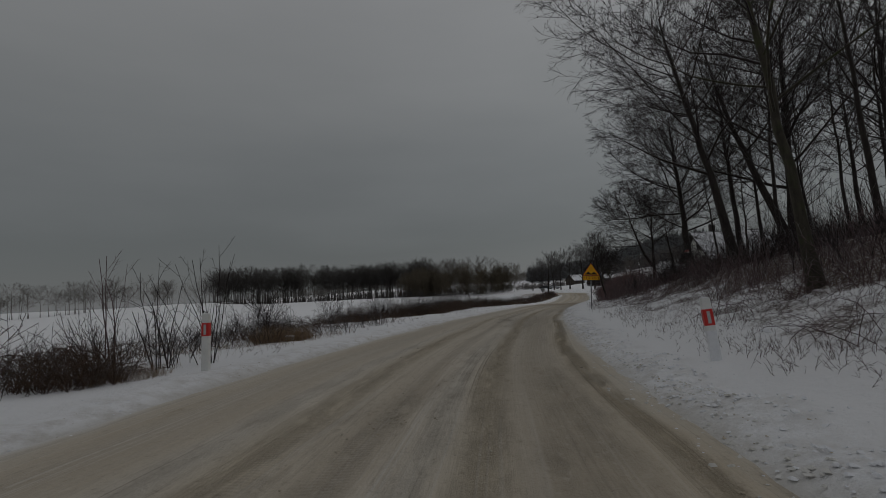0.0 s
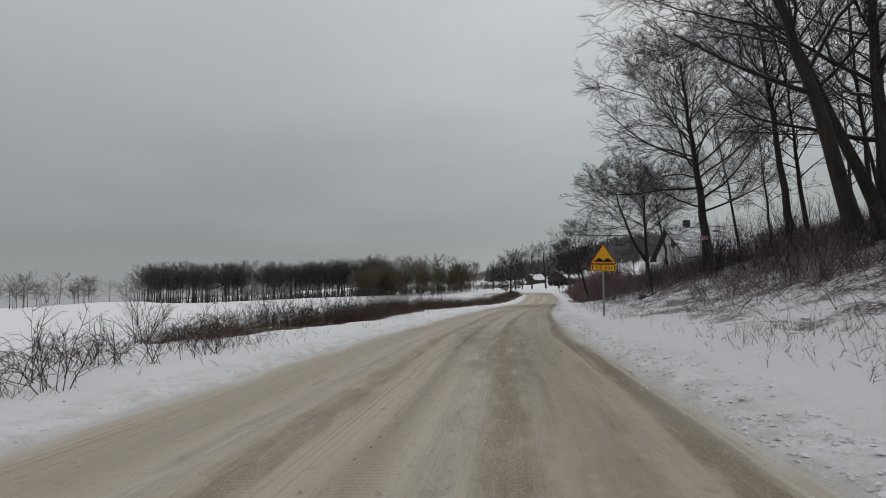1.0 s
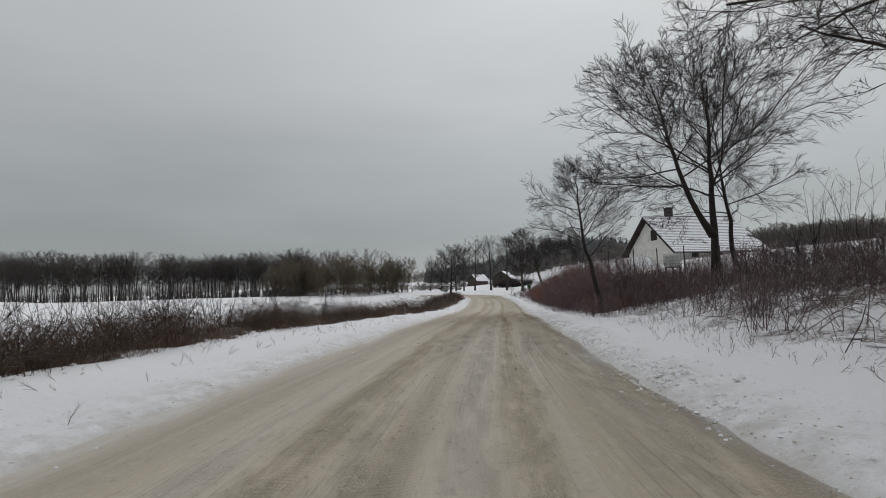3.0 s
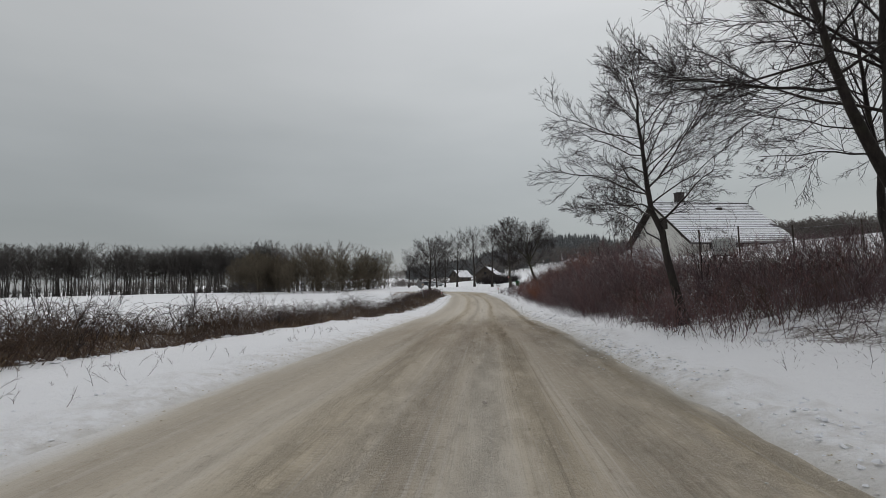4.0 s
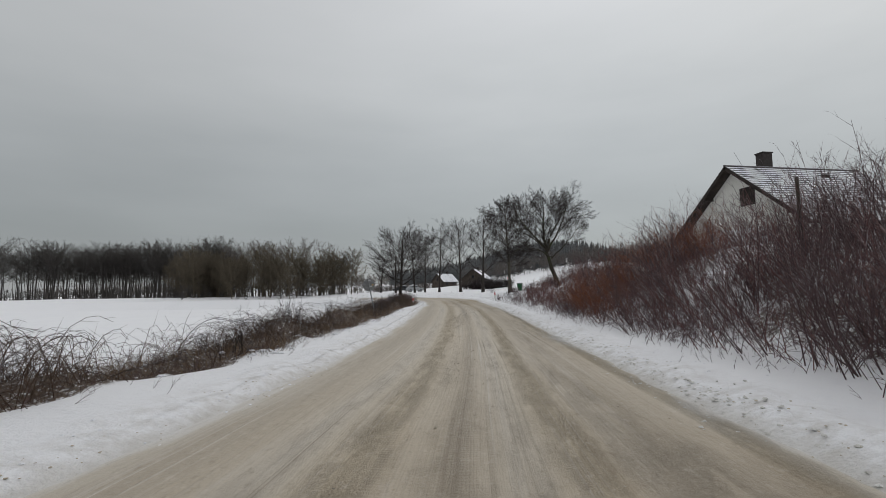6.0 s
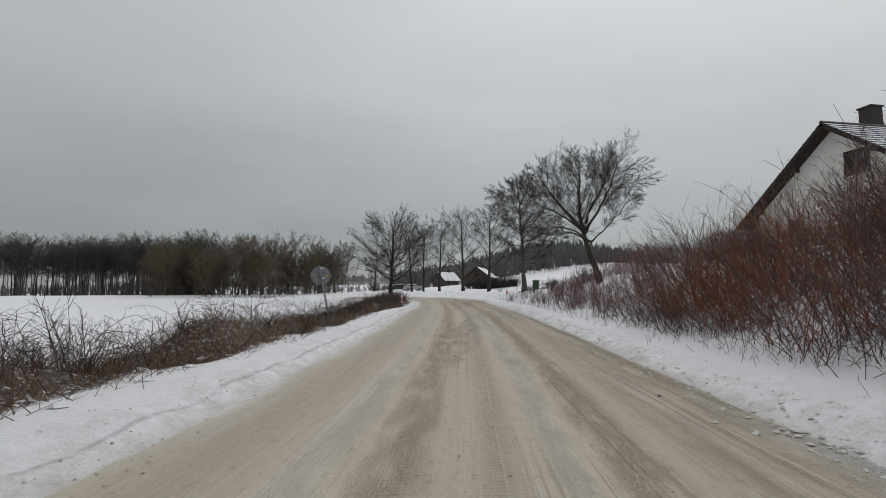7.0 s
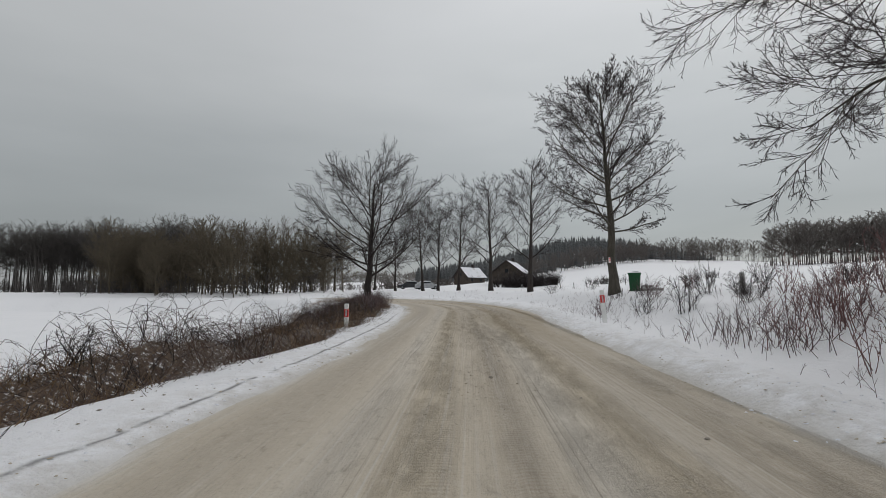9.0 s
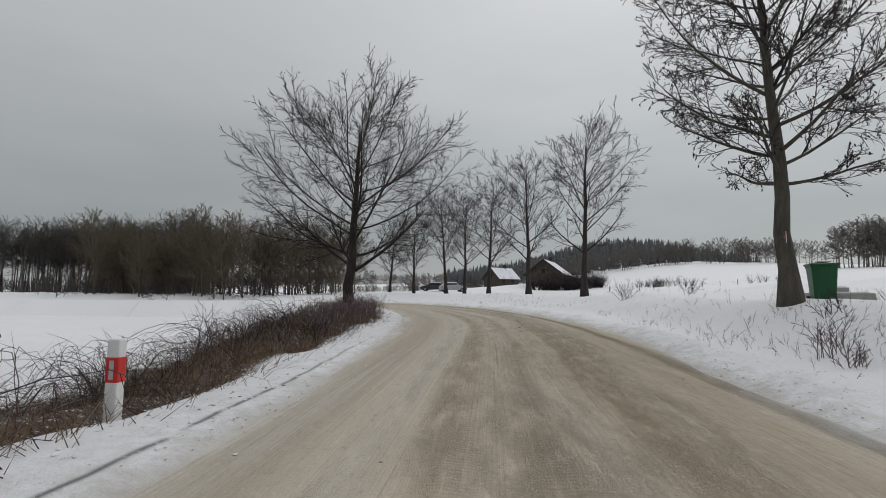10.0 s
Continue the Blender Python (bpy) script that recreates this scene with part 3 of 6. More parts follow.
def make_tree(label, x, y, stems, r0, style="spread", seed=1, rmin=0.009, bark=None, twig=None, category="tree", group="", seeds=False, dense=1.0, sink=0.1, over=None, fine_twigs=False):
    """stems: each a list of (dx, dy, height) with its share of the trunk's thickness, and its crown's start."""
    rng = np.random.default_rng(seed)
    z = float(ground_height([x], [y])[0]) - sink
    top = thing("tree", x, y, z, label, category, group)
    sty = dict(STYLES[style])
    sty.update(over or {})
    fine, ends = [], []
    for k, (ctrl, share, start) in enumerate(stems):
        P, R = trunk_line(ctrl, 12, rng, r0 * share, r0 * share * 0.16)
        part("trunk" if k == 0 else "stem", raw_mesh("trunk", *tubes([(P, R, 10)]), bark or BARK), None, top)
        t0 = start if start is not None else sty["t"][0]
        lim = max(4, int(sty["limbs"] * (1.0 if k == 0 else 0.7 * min(1.0, share / 0.42))))
        P1, R1 = sprout(rng, P, R, lim, t0, sty["t"][1], sty["angle"], sty["ratio"], 8, sty["wob"], sty["up"], sty["thick"], rmin * 2, 0.12, opening=sty["opening"], oval=True)
        for q in range(len(P1)):
            part("limb", raw_mesh("limb", *tubes([(P1[q:q + 1], R1[q:q + 1], 6)]), bark or BARK), None, top)
        P1 = np.concatenate([P1, np.stack([P[:, 5:][:, ::1][:, np.linspace(0, 6, 8).astype(int)]], 0)[0]])
        R1 = np.concatenate([R1, R[:, 5:][:, np.linspace(0, 6, 8).astype(int)]])
        k1, k2, k3 = (max(2, round(v * dense)) for v in sty["kids"])
        P2, R2 = sprout(rng, P1, R1, k1, 0.18, 1.0, sty["ang"][0], sty["rat"][0], 5, 0.13, 0.05, 0.5, rmin * 1.5)
        P3, R3 = sprout(rng, P2, R2, k2, 0.15, 1.0, sty["ang"][1], sty["rat"][1], 3 if fine_twigs else 2, 0.18, 0.04, 0.6, rmin * (1.1 if fine_twigs else 1.5))
        P4, R4 = sprout(rng, P3, R3, k3, 0.2, 1.0, sty["ang"][2], sty["rat"][2], 2, 0.15, 0.03, 0.6, rmin * (1.0 if fine_twigs else 1.2))
        fine += [(P2, R2, 3), (P3, R3, 3), (P4, R4, 3)]
        ends.append(P4[:, -1])
    part("crown", raw_mesh("crown", *tubes(fine), twig or TWIG), None, top)
    if seeds:
        e = np.concatenate(ends)
        e = e[rng.random(len(e)) < 0.11]
        hang = np.stack([e, e - [0, 0, 0.04] + rng.normal(size=e.shape) * 0.015, e - [0, 0, 0.07] + rng.normal(size=e.shape) * 0.02], 1)
        r = np.stack([np.full(len(e), 0.012), rng.uniform(0.014, 0.026, len(e)), np.full(len(e), 0.01)], 1)
        tagged(part("seed_fringe", raw_mesh("seed_fringe", *tubes([(hang, r, 4)]), TWIG), None, top, "dark hanging seed bunches"), kind="stuff")
    return top


def straight(h, lean=(0, 0)):
    return [(0, 0, 0), (lean[0] * 0.3, lean[1] * 0.3, h * 0.35), (lean[0] * 0.7, lean[1] * 0.7, h * 0.7), (lean[0], lean[1], h)]


# grove on the bank
GROVE = "trees on the right bank"
make_tree("slim pale-barked bare tree on the snowy bank", 9.2, 15.0, [(straight(12, (-1.0, 0.6)), 1, 0.35)], 0.16, "spread", 11, 0.0075, BARK_MOSS, group=GROVE, seeds=True)
make_tree("dark bare tree leaning over the bank", 13.9, 28.0, [(straight(14, (-2.6, 0.5)), 1, 0.35)], 0.25, "spread", 12, 0.0075, group=GROVE)
make_tree("thick dark bare tree forking into two stems", 20.4, 34.0, [(straight(16, (0.6, 0)), 1, 0.3), ([(0, 0, 1.0), (-1.6, 0, 5), (-3.2, 0.2, 10), (-4.2, 0.4, 15)], 0.75, 0.4)], 0.36, "spread", 13, 0.0078, group=GROVE)
make_tree("straight dark bare tree among undergrowth", 19.6, 38.5, [(straight(15, (-0.6, 0.3)), 1, 0.4)], 0.22, "slim", 14, 0.008, group=GROVE)
make_tree("tall bare tree with long drooping boughs and a red plate", 18.2, 44.0, [(straight(14, (-0.7, 0.2)), 1, 0.28)], 0.3, "spread", 15, 0.0085, group=GROVE,
          over=dict(limbs=26, angle=62, up=0.03, ratio=0.5, thick=0.4, kids=(12, 10, 6)), fine_twigs=True)
make_tree("dark bare tree forking low into two stems above the bushes", 19.2, 55.8, [(straight(9.2, (0.2, 0)), 1, 0.4), ([(0, 0, 2.3), (-0.9, 0, 3.6), (-1.7, 0, 6), (-2.6, 0, 9.4)], 0.75, 0.3)], 0.2, "spread", 16, 0.0085, group=GROVE,
          over=dict(limbs=13, angle=58, ratio=0.7))
make_tree("small mossy bare tree leaning towards the road", 14.45, 57.5, [([(0, 0, 0), (-0.45, 0.0, 2.2), (-0.85, 0.1, 4.2), (-1.0, 0.15, 6.6)], 1, 0.38),
          ([(-0.4, 0.0, 2.0), (-0.5, 1.2, 2.9), (-0.55, 2.6, 3.5), (-0.7, 3.7, 3.4)], 0.2, 0.4)], 0.12, "spread", 17, 0.0042, BARK, group=GROVE,
          over=dict(limbs=20, angle=58, ratio=0.4, wob=0.15, kids=(11, 9, 6)), fine_twigs=True, sink=-0.1)
make_tree("dark bare tree with crooked boughs among the bushes", 22.4, 58.5, [(straight(8.0, (-0.9, -0.2)), 1, 0.35)], 0.14, "spread", 18, 0.006, group=GROVE, over=dict(limbs=14, angle=62, ratio=0.6, wob=0.14))
for k, (x, y, h, r) in enumerate([(24, 31, 13, 0.17), (26, 36, 14, 0.19), (23, 42, 13, 0.17), (27.5, 44, 12, 0.14), (15.5, 21, 12, 0.14), (18.5, 24, 13, 0.17), (22, 27, 13, 0.16), (13.5, 13.0, 13, 0.22), (30, 40, 12, 0.15), (25, 48, 10, 0.12), (16.2, 26.5, 13, 0.15), (17.8, 31, 13, 0.14), (22.5, 37, 13, 0.15), (27, 29, 14, 0.16), (21.2, 30.5, 12, 0.12), (24.5, 38.5, 12, 0.13), (21.5, 46, 11, 0.11), (28.5, 33.5, 13, 0.15)]):
    make_tree("thin bare tree in the grove on the bank", x, y, [(straight(h, (random.uniform(-1.2, 0.6), random.uniform(-0.5, 0.8))), 1, 0.4)], r, "slim", 40 + k, 0.009, group=GROVE, dense=0.7)

# roadside trees towards the bend
ROW = "roadside trees at the bend"
make_tree("mossy bare tree with a broad crown leaning to the road", 27.1, 102.3, [
    ([(0, 0, 0), (-0.57, 0.11, 1.57), (-0.97, 0.22, 3.16), (-1.17, 0.22, 4.64), (-1.02, 0.33, 6.63)], 1, 0.5),
    ([(-0.82, 0.17, 3.08), (-1.74, 0.22, 4.12), (-2.76, 0.33, 5.26), (-3.38, 0.44, 6.39)], 0.5, 0.3),
    ([(-0.92, 0.22, 3.39), (-0.51, 0.22, 4.52), (0.31, 0.33, 5.67), (0.82, 0.33, 6.8)], 0.52, 0.3),
    ([(-0.61, 0.11, 2.55), (0.2, -0.33, 3.41), (0.92, -0.55, 4.26), (1.53, -0.66, 5.11)], 0.26, 0.25),
    ([(-0.72, 0.11, 2.66), (-1.74, -0.33, 3.23), (-3.07, -0.66, 3.37), (-4.19, -0.88, 2.94)], 0.3, 0.25),
    ([(-0.82, 0.22, 3.18), (-1.23, 1.54, 4.12), (-1.94, 3.08, 5.07), (-2.35, 4.4, 5.74)], 0.42, 0.25),
    ([(-0.82, 0.11, 3.29), (-0.51, -1.1, 4.42), (-0.61, -2.42, 5.56), (-0.72, -3.3, 6.32)], 0.42, 0.25),
    ([(-0.65, 0.1, 2.65), (-0.9, 1.6, 3.37), (-1.1, 3.2, 3.46), (-1.2, 4.5, 3.01)], 0.32, 0.25)], 0.19, "spread", 21, 0.005, BARK_MOSS, group=ROW,
          over=dict(limbs=19, angle=50, ratio=0.5, up=0.05, wob=0.1, thick=0.27, kids=(10, 7, 5)), fine_twigs=True, sink=0.45)
make_tree("grey-barked ash tree with dark seed bunches", 29.5, 121.3, [(straight(10.2, (-0.3, 0.2)), 1, 0.29)], 0.22, "ash", 25, 0.0085, BARK_ASH, group=ROW, seeds=True, over=dict(limbs=36, angle=58, ratio=0.37, up=0.045, opening=0.7, kids=(11, 8, 5)), fine_twigs=True)
make_tree("dark ash tree with upswept branches inside the bend", 17.45, 130.0, [(straight(8.0, (0.4, 0)), 1, 0.24)], 0.25, "ash", 23, 0.008, group=ROW, over=dict(limbs=28, angle=62, ratio=0.66, up=0.07, kids=(12, 8, 4)))
for k, (x, y, h, r) in enumerate([(32.3, 143.2, 11.0, 0.23), (31.5, 156.0, 12.0, 0.25), (28.9, 164.0, 11.2, 0.22), (26.7, 169.0, 11.4, 0.2), (24.4, 168.0, 11.4, 0.21), (20.5, 169.0, 8.2, 0.18), (17.5, 171.0, 7.3, 0.18)]):
    make_tree("bare avenue tree beyond the bend", x, y, [(straight(h, (random.uniform(-0.7, 0.7), 0)), 1, 0.26)], r, "ash", 60 + k, 0.011, group=ROW, dense=0.9, over=dict(ratio=0.48 + 0.03 * (k % 3), angle=50))
make_tree("round-crowned bare tree in the far field", 8.8, 204.0, [(straight(8.8), 1, 0.25)], 0.25, "spread", 81, 0.02, group=ROW, dense=0.8, over=dict(ratio=0.7))


# ---- woods and thickets ----
def wood_variant(seed, h, rmin, limbs=9, kids=(6, 4), start=0.4, coarse=False, ratio=0.44, angle=46, thick=0.0095):
    rng = np.random.default_rng(seed)
    P, R = trunk_line(straight(h * 0.86, (rng.normal() * 0.6, rng.normal() * 0.6)), 6, rng, thick * h, 0.04)
    P1, R1 = sprout(rng, P, R, limbs, start, 0.99, angle, ratio, 3, 0.08, 0.14, 0.4, rmin * 1.5, opening=0.5, oval=True)
    P2, R2 = sprout(rng, P1, R1, kids[0], 0.2, 1.0, 40, 0.5, 2, 0.14, 0.05, 0.5, rmin * 1.4)
    P3, R3 = sprout(rng, P2, R2, kids[1], 0.15, 1.0, 44, 0.55, 2, 0.14, 0.04, 0.6, rmin * 1.15)
    return tubes([(P, R, 3 if coarse else 5), (P1, R1, 3), (P2, R2, 3), (P3, R3, 3)])


def plant(name, variants, places, material, label, rng, category="wood", size=(0.8, 1.15)):
    vs, fs, base = [], [], 0
    xy = np.array([(p[0], p[1]) for p in places])
    z = ground_height(xy[:, 0], xy[:, 1], False)
    for (x, y), zz in zip(xy, z):
        v, f = variants[rng.integers(len(variants))]
        a, k = rng.uniform(0, 6.283), rng.uniform(*size)
        c, s = math.cos(a) * k, math.sin(a) * k
        vs.append(np.stack([v[:, 0] * c - v[:, 1] * s + x, v[:, 0] * s + v[:, 1] * c + y, v[:, 2] * k + zz - 0.2], 1))
        fs.append(f + base)
        base += len(v)
    me = raw_mesh(name, np.concatenate(vs), np.concatenate(fs), material)
    return tagged(part(name, me, material), label, category, kind="stuff")


def along_line(points, count, depth, rng):
    p = spline(points, 2.0)
    i = rng.integers(0, len(p), count)
    t = unit(np.gradient(p, axis=0))[i]
    off = rng.uniform(0, 1, count) ** 1.3 * depth
    return np.stack([p[i, 0] - t[:, 1] * off, p[i, 1] + t[:, 0] * off], 1) + rng.normal(size=(count, 2)) * 1.2


rng = np.random.default_rng(5)
oaks = [wood_variant(100 + k, 12.5 + 1.5 * (k % 3), 0.02, 13, (9, 6), 0.38, False, 0.5, 52, 0.0115) for k in range(6)]
EDGE = [(-22, 211), (-45, 222), (-72, 220), (-100, 207), (-114, 199)]
front = along_line(EDGE, 140, 9, rng)
back = [wood_variant(110 + k, 13 + k, 0.034, 11, (6, 4), 0.4, True, 0.5, 50, 0.0105) for k in range(4)]
plant("far_wood", back, along_line(EDGE, 150, 18, rng) + np.array([0.0, 8.0]), WOOD_NEAR, "shaded inner rows of the bare wood", rng, size=(0.85, 1.06))
plant("far_wood", oaks, front, WOOD_NEAR, "bare broadleaf wood beyond the white field", rng, size=(0.82, 1.1))
young = [wood_variant(120 + k, 9 + 0.8 * k, 0.026, 18, (9, 5), 0.1, True, 0.42, 44) for k in range(4)]
plant("far_wood", young, along_line([(6, 184), (0, 180), (-6, 178), (-11, 181), (-16, 190), (-24, 204)], 150, 12, rng), WOOD_OLIVE, "dense olive-brown young wood at the field's corner", rng, size=(0.66, 1.03))
plant("far_wood", back, along_line([(6, 204), (-4, 208), (-14, 216)], 24, 14, rng), WOOD_HAZED, "tall bare trees at the end of the wood", rng, size=(0.85, 1.05))
plant("far_wood", back, along_line([(-108, 206), (-125, 206), (-140, 203), (-160, 194), (-185, 175)], 60, 8, rng), WOOD_HAZED, "thin line of bare trees on the field's crest", rng, size=(0.6, 0.95))
poles = []
for k in range(5):
    pr = np.random.default_rng(150 + k)
    pp = np.stack([np.stack([np.array([pr.normal() * 1.6, pr.normal() * 1.6, 0.0])] * 2) + np.array([[0, 0, 0], [pr.normal() * 0.5, pr.normal() * 0.5, pr.uniform(5, 9)]]) for _ in range(3)])
    poles.append(tubes([(pp, np.full((3, 2), 0.07), 4)]))
plant("far_wood", poles, along_line(EDGE + [(-118, 196)], 70, 40, rng), WOOD_NEAR, "slender trunks deep in the wood", rng)
plant("far_wood", poles, along_line([(6, 186), (-5, 182), (-12, 186), (-24, 206)], 50, 12, rng), WOOD_NEAR, "slender trunks in the young wood", rng, size=(0.5, 0.75))
bushy = [wood_variant(140 + k, 3.0, 0.03, 8, (4, 2), 0.05, True) for k in range(3)]
plant("undergrowth", bushy, along_line([(4, 181), (-8, 177), (-14, 184), (-30, 208), (-50, 220), (-72, 218), (-100, 205), (-112, 198)], 420, 16, rng), WOOD_NEAR, "low undergrowth at the foot of the wood", rng, "undergrowth", size=(0.5, 1.1))


def spruce_mesh(seed, h):
    r = np.random.default_rng(seed)
    v, f = [], []
    for k in range(5):
        z0, z1, w = h * (0.08 + 0.17 * k), h * (0.36 + 0.16 * k), h * 0.2 * (1 - 0.18 * k)
        b = len(v)
        n = 8
        for q in range(n):
            a = q * 2 * math.pi / n + r.uniform(-0.2, 0.2)
            w2 = w * r.uniform(0.65, 1.15)
            v.append((math.cos(a) * w2, math.sin(a) * w2, z0 + r.uniform(-0.02, 0.02) * h))
        v.append((0, 0, min(z1, h)))
        f += [(b + q, b + (q + 1) % n, b + n) for q in range(n)]
    return np.array(v), np.array(f)


# needles greyed and lightened: the hill's haze is put into the colour
NEEDLE_HAZED = bark_material("hazed_needles", (0.085, 0.09, 0.092), (0.13, 0.135, 0.138), snow=0.12, moss_amt=0.1)
spruces = [spruce_mesh(k, 18 + 2 * k) for k in range(4)]
thin = [wood_variant(160 + k, 14, 0.22, 5, (3, 1), 0.2, True) for k in range(3)]
mid = [wood_variant(170 + k, 12 + k, 0.055, 12, (6, 3), 0.22, True, 0.4, 50) for k in range(3)]


def scatter(cx, cy, rx, ry, count, turn=0.0):
    a, r = rng.uniform(0, 6.283, count), np.sqrt(rng.uniform(0, 1, count))
    x, y = np.cos(a) * r * rx, np.sin(a) * r * ry
    c, s = math.cos(turn), math.sin(turn)
    return np.stack([cx + x * c - y * s, cy + x * s + y * c], 1)


plant("far_wood", spruces, scatter(300, 800, 230, 120, 1500), NEEDLE_HAZED, "dark conifer wood on the far hill", rng)
plant("far_wood", mid, scatter(168, 378, 85, 14, 200, -0.35), WOOD_HAZED, "bare trees along the far hill's edge", rng, size=(0.7, 1.1))
plant("far_wood", mid, scatter(220, 252, 50, 18, 300, -0.5), WOOD_HAZED, "bare wood on the snowy rise", rng, size=(1.05, 1.45))
plant("far_wood", thin, scatter(0, 900, 460, 70, 700), WOOD_HAZED, "wooded horizon beyond the bend", rng, size=(0.9, 1.5))
hedge = [wood_variant(180 + k, 3.2, 0.05, 8, (4, 2), 0.05, True) for k in range(3)]
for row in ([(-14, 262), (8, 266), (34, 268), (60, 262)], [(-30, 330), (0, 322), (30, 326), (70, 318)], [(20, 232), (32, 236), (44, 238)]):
    plant("hedgerow", hedge, along_line(row, 90, 4, rng), WOOD_HAZED, "dark bare hedgerow across the far fields", rng, "hedge", size=(0.6, 1.2))


def stems_at(rng, xy, h, lean, npts=3, bow=0.2):
    """Upright stems: points and lengths from their feet."""
    z = ground_height(xy[:, 0], xy[:, 1])
    m = len(xy)
    H = h * rng.uniform(0.55, 1.15, m)
    d = unit(np.stack([rng.normal(size=m) * lean, rng.normal(size=m) * lean, np.ones(m)], 1))
    p = [np.stack([xy[:, 0], xy[:, 1], z - 0.05], 1)]
    for _ in range(npts - 1):
        p.append(p[-1] + d * (H / (npts - 1))[:, None])
        d = unit(d + rng.normal(size=d.shape) * bow)
    return np.stack(p, 1)


def side_places(rng, count, y0, y1, e0, e1, side, clump=0.0, seed=0, inner=None):
    """Feet beside the road, between two edge distances; clump thins them out in patches."""
    out = []
    while sum(map(len, out)) < count:
        i = rng.integers(np.searchsorted(AXIS[:, 1][:600], y0), np.searchsorted(AXIS[:, 1][:600], y1), count)
        e = rng.uniform(e0, e1, count) + HALF_AT(AXIS[i, 1]) + (inner(AXIS[i, 1]) if inner else 0.0)
        p = AXIS[i] + side * e[:, None] * np.stack([AXIS_T[i, 1], -AXIS_T[i, 0]], 1) + rng.normal(size=(count, 2)) * 0.2
        if clump:
            p = p[fbm(p[:, 0], p[:, 1], 2.4, 3, seed) > rng.uniform(-0.35, clump, count)]
        out.append(p)
    return np.concatenate(out)[:count]


def thicket(name, xy, h, material, label, rng, radius=0.009, lean=0.22, kids=4, rmin=0.005, category="bushes", ratio=0.5):
    P = stems_at(rng, xy, h, lean, 3 if kids else 2)
    R = np.linspace(1, 0.35, P.shape[1])[None] * radius * rng.uniform(0.7, 1.3, (len(xy), 1))
    groups = [(P, R, 3)]
    if kids:
        P2, R2 = sprout(rng, P, R, kids, 0.3, 1.0, 36, ratio, 2, 0.12, 0.05, 0.7, rmin)
        groups.append((P2, R2, 3))
    me = raw_mesh(name, *tubes(groups), material)
    return tagged(part(name, me, material), label, category, kind="stuff")


def brambles(name, xy, h, reach, material, label, rng, radius=0.006, kids=2):
    """Arching canes: each rises from its foot, bends over and comes down again."""
    m, n = len(xy), (9 if kids > 2 else 6)
    z = ground_height(xy[:, 0], xy[:, 1])
    a, turn = rng.uniform(0, 6.283, m), rng.normal(size=m) * 0.7
    L, H = reach * rng.uniform(0.5, 1.4, m), h * rng.uniform(0.3, 1.25, m)
    t = np.linspace(0, 1, n)[None]
    far = rng.uniform(0.6, 0.95, m)[:, None]
    ang = a[:, None] + turn[:, None] * t
    x = xy[:, :1] + np.cos(ang) * L[:, None] * t + rng.normal(size=(m, n)) * 0.012
    y = xy[:, 1:] + np.sin(ang) * L[:, None] * t + rng.normal(size=(m, n)) * 0.012
    zz = z[:, None] + H[:, None] * 4 * (far * t) * (1 - far * t) + rng.normal(size=(m, n)) * 0.012
    P = np.stack([x, y, zz], -1)
    R = np.linspace(1, 0.4, n)[None] * radius * rng.uniform(0.6, 1.4, (m, 1))
    P2, R2 = sprout(rng, P, R, kids, 0.3, 1.0, 42, 0.26, 2, 0.1, 0.05, 0.8, radius * 0.7)
    me = raw_mesh(name, *tubes([(P, R, 3), (P2, R2, 3)]), material)
    return tagged(part(name, me, material), label, "brambles", kind="stuff")


def coppice(name, xy, each, h, material, label, rng, radius=0.01, fan=0.35, kids=(5, 3), category="bushes", tilt=0.0):
    """Clumps of long branching stems that fan out from one stool."""
    m = len(xy) * each
    foot = np.repeat(xy, each, 0) + rng.normal(size=(m, 2)) * 0.16
    z = ground_height(foot[:, 0], foot[:, 1])
    d = unit(np.stack([rng.normal(size=m) * fan - tilt, rng.normal(size=m) * fan, np.ones(m)], 1))
    H = np.repeat(h * rng.uniform(0.7, 1.15, len(xy)), each) * rng.uniform(0.5, 1.1, m)
    p = [np.stack([foot[:, 0], foot[:, 1], z - 0.06], 1)]
    for _ in range(4):
        p.append(p[-1] + d * (H / 4)[:, None])
        d = unit(d + rng.normal(size=d.shape) * 0.1 + np.array([0, 0, 0.03]))
    P = np.stack(p, 1)
    R = np.linspace(1, 0.35, 5)[None] * radius * rng.uniform(0.65, 1.35, (m, 1))
    P2, R2 = sprout(rng, P, R, kids[0], 0.25, 1.0, 36, 0.42, 2, 0.1, 0.06, 0.8, 0.0065)
    P3, R3 = sprout(rng, P2, R2, kids[1], 0.25, 1.0, 40, 0.46, 2, 0.1, 0.04, 0.7, 0.0042)
    me = raw_mesh(name, *tubes([(P, R, 3), (P2, R2, 3), (P3, R3, 3)]), material)
    return tagged(part(name, me, material), label, category, kind="stuff")


# right bank
coppice("bush_thicket", side_places(rng, 150, 66, 80, 2.3, 8.0, 1, 0.2, 71), 6, 2.2, TWIG_BROWN, "leafless purple-brown thicket dusted with snow", rng, 0.012, 0.34, (5, 2), tilt=0.5)
coppice("bush_thicket", side_places(rng, 118, 78, 92, 2.4, 10.0, 1, 0.2, 71), 6, 2.6, TWIG_BROWN, "tall leafless purple-brown thicket dusted with snow", rng, 0.012, 0.34, (5, 2), tilt=0.5)
thicket("bush_thicket", side_places(rng, 3000, 54, 93, 2.1, 7.5, 1, 0.1, 69), 0.8, TWIG_BROWN, "low purple-brown shoots under the thicket", rng, 0.006, 0.4, 5)
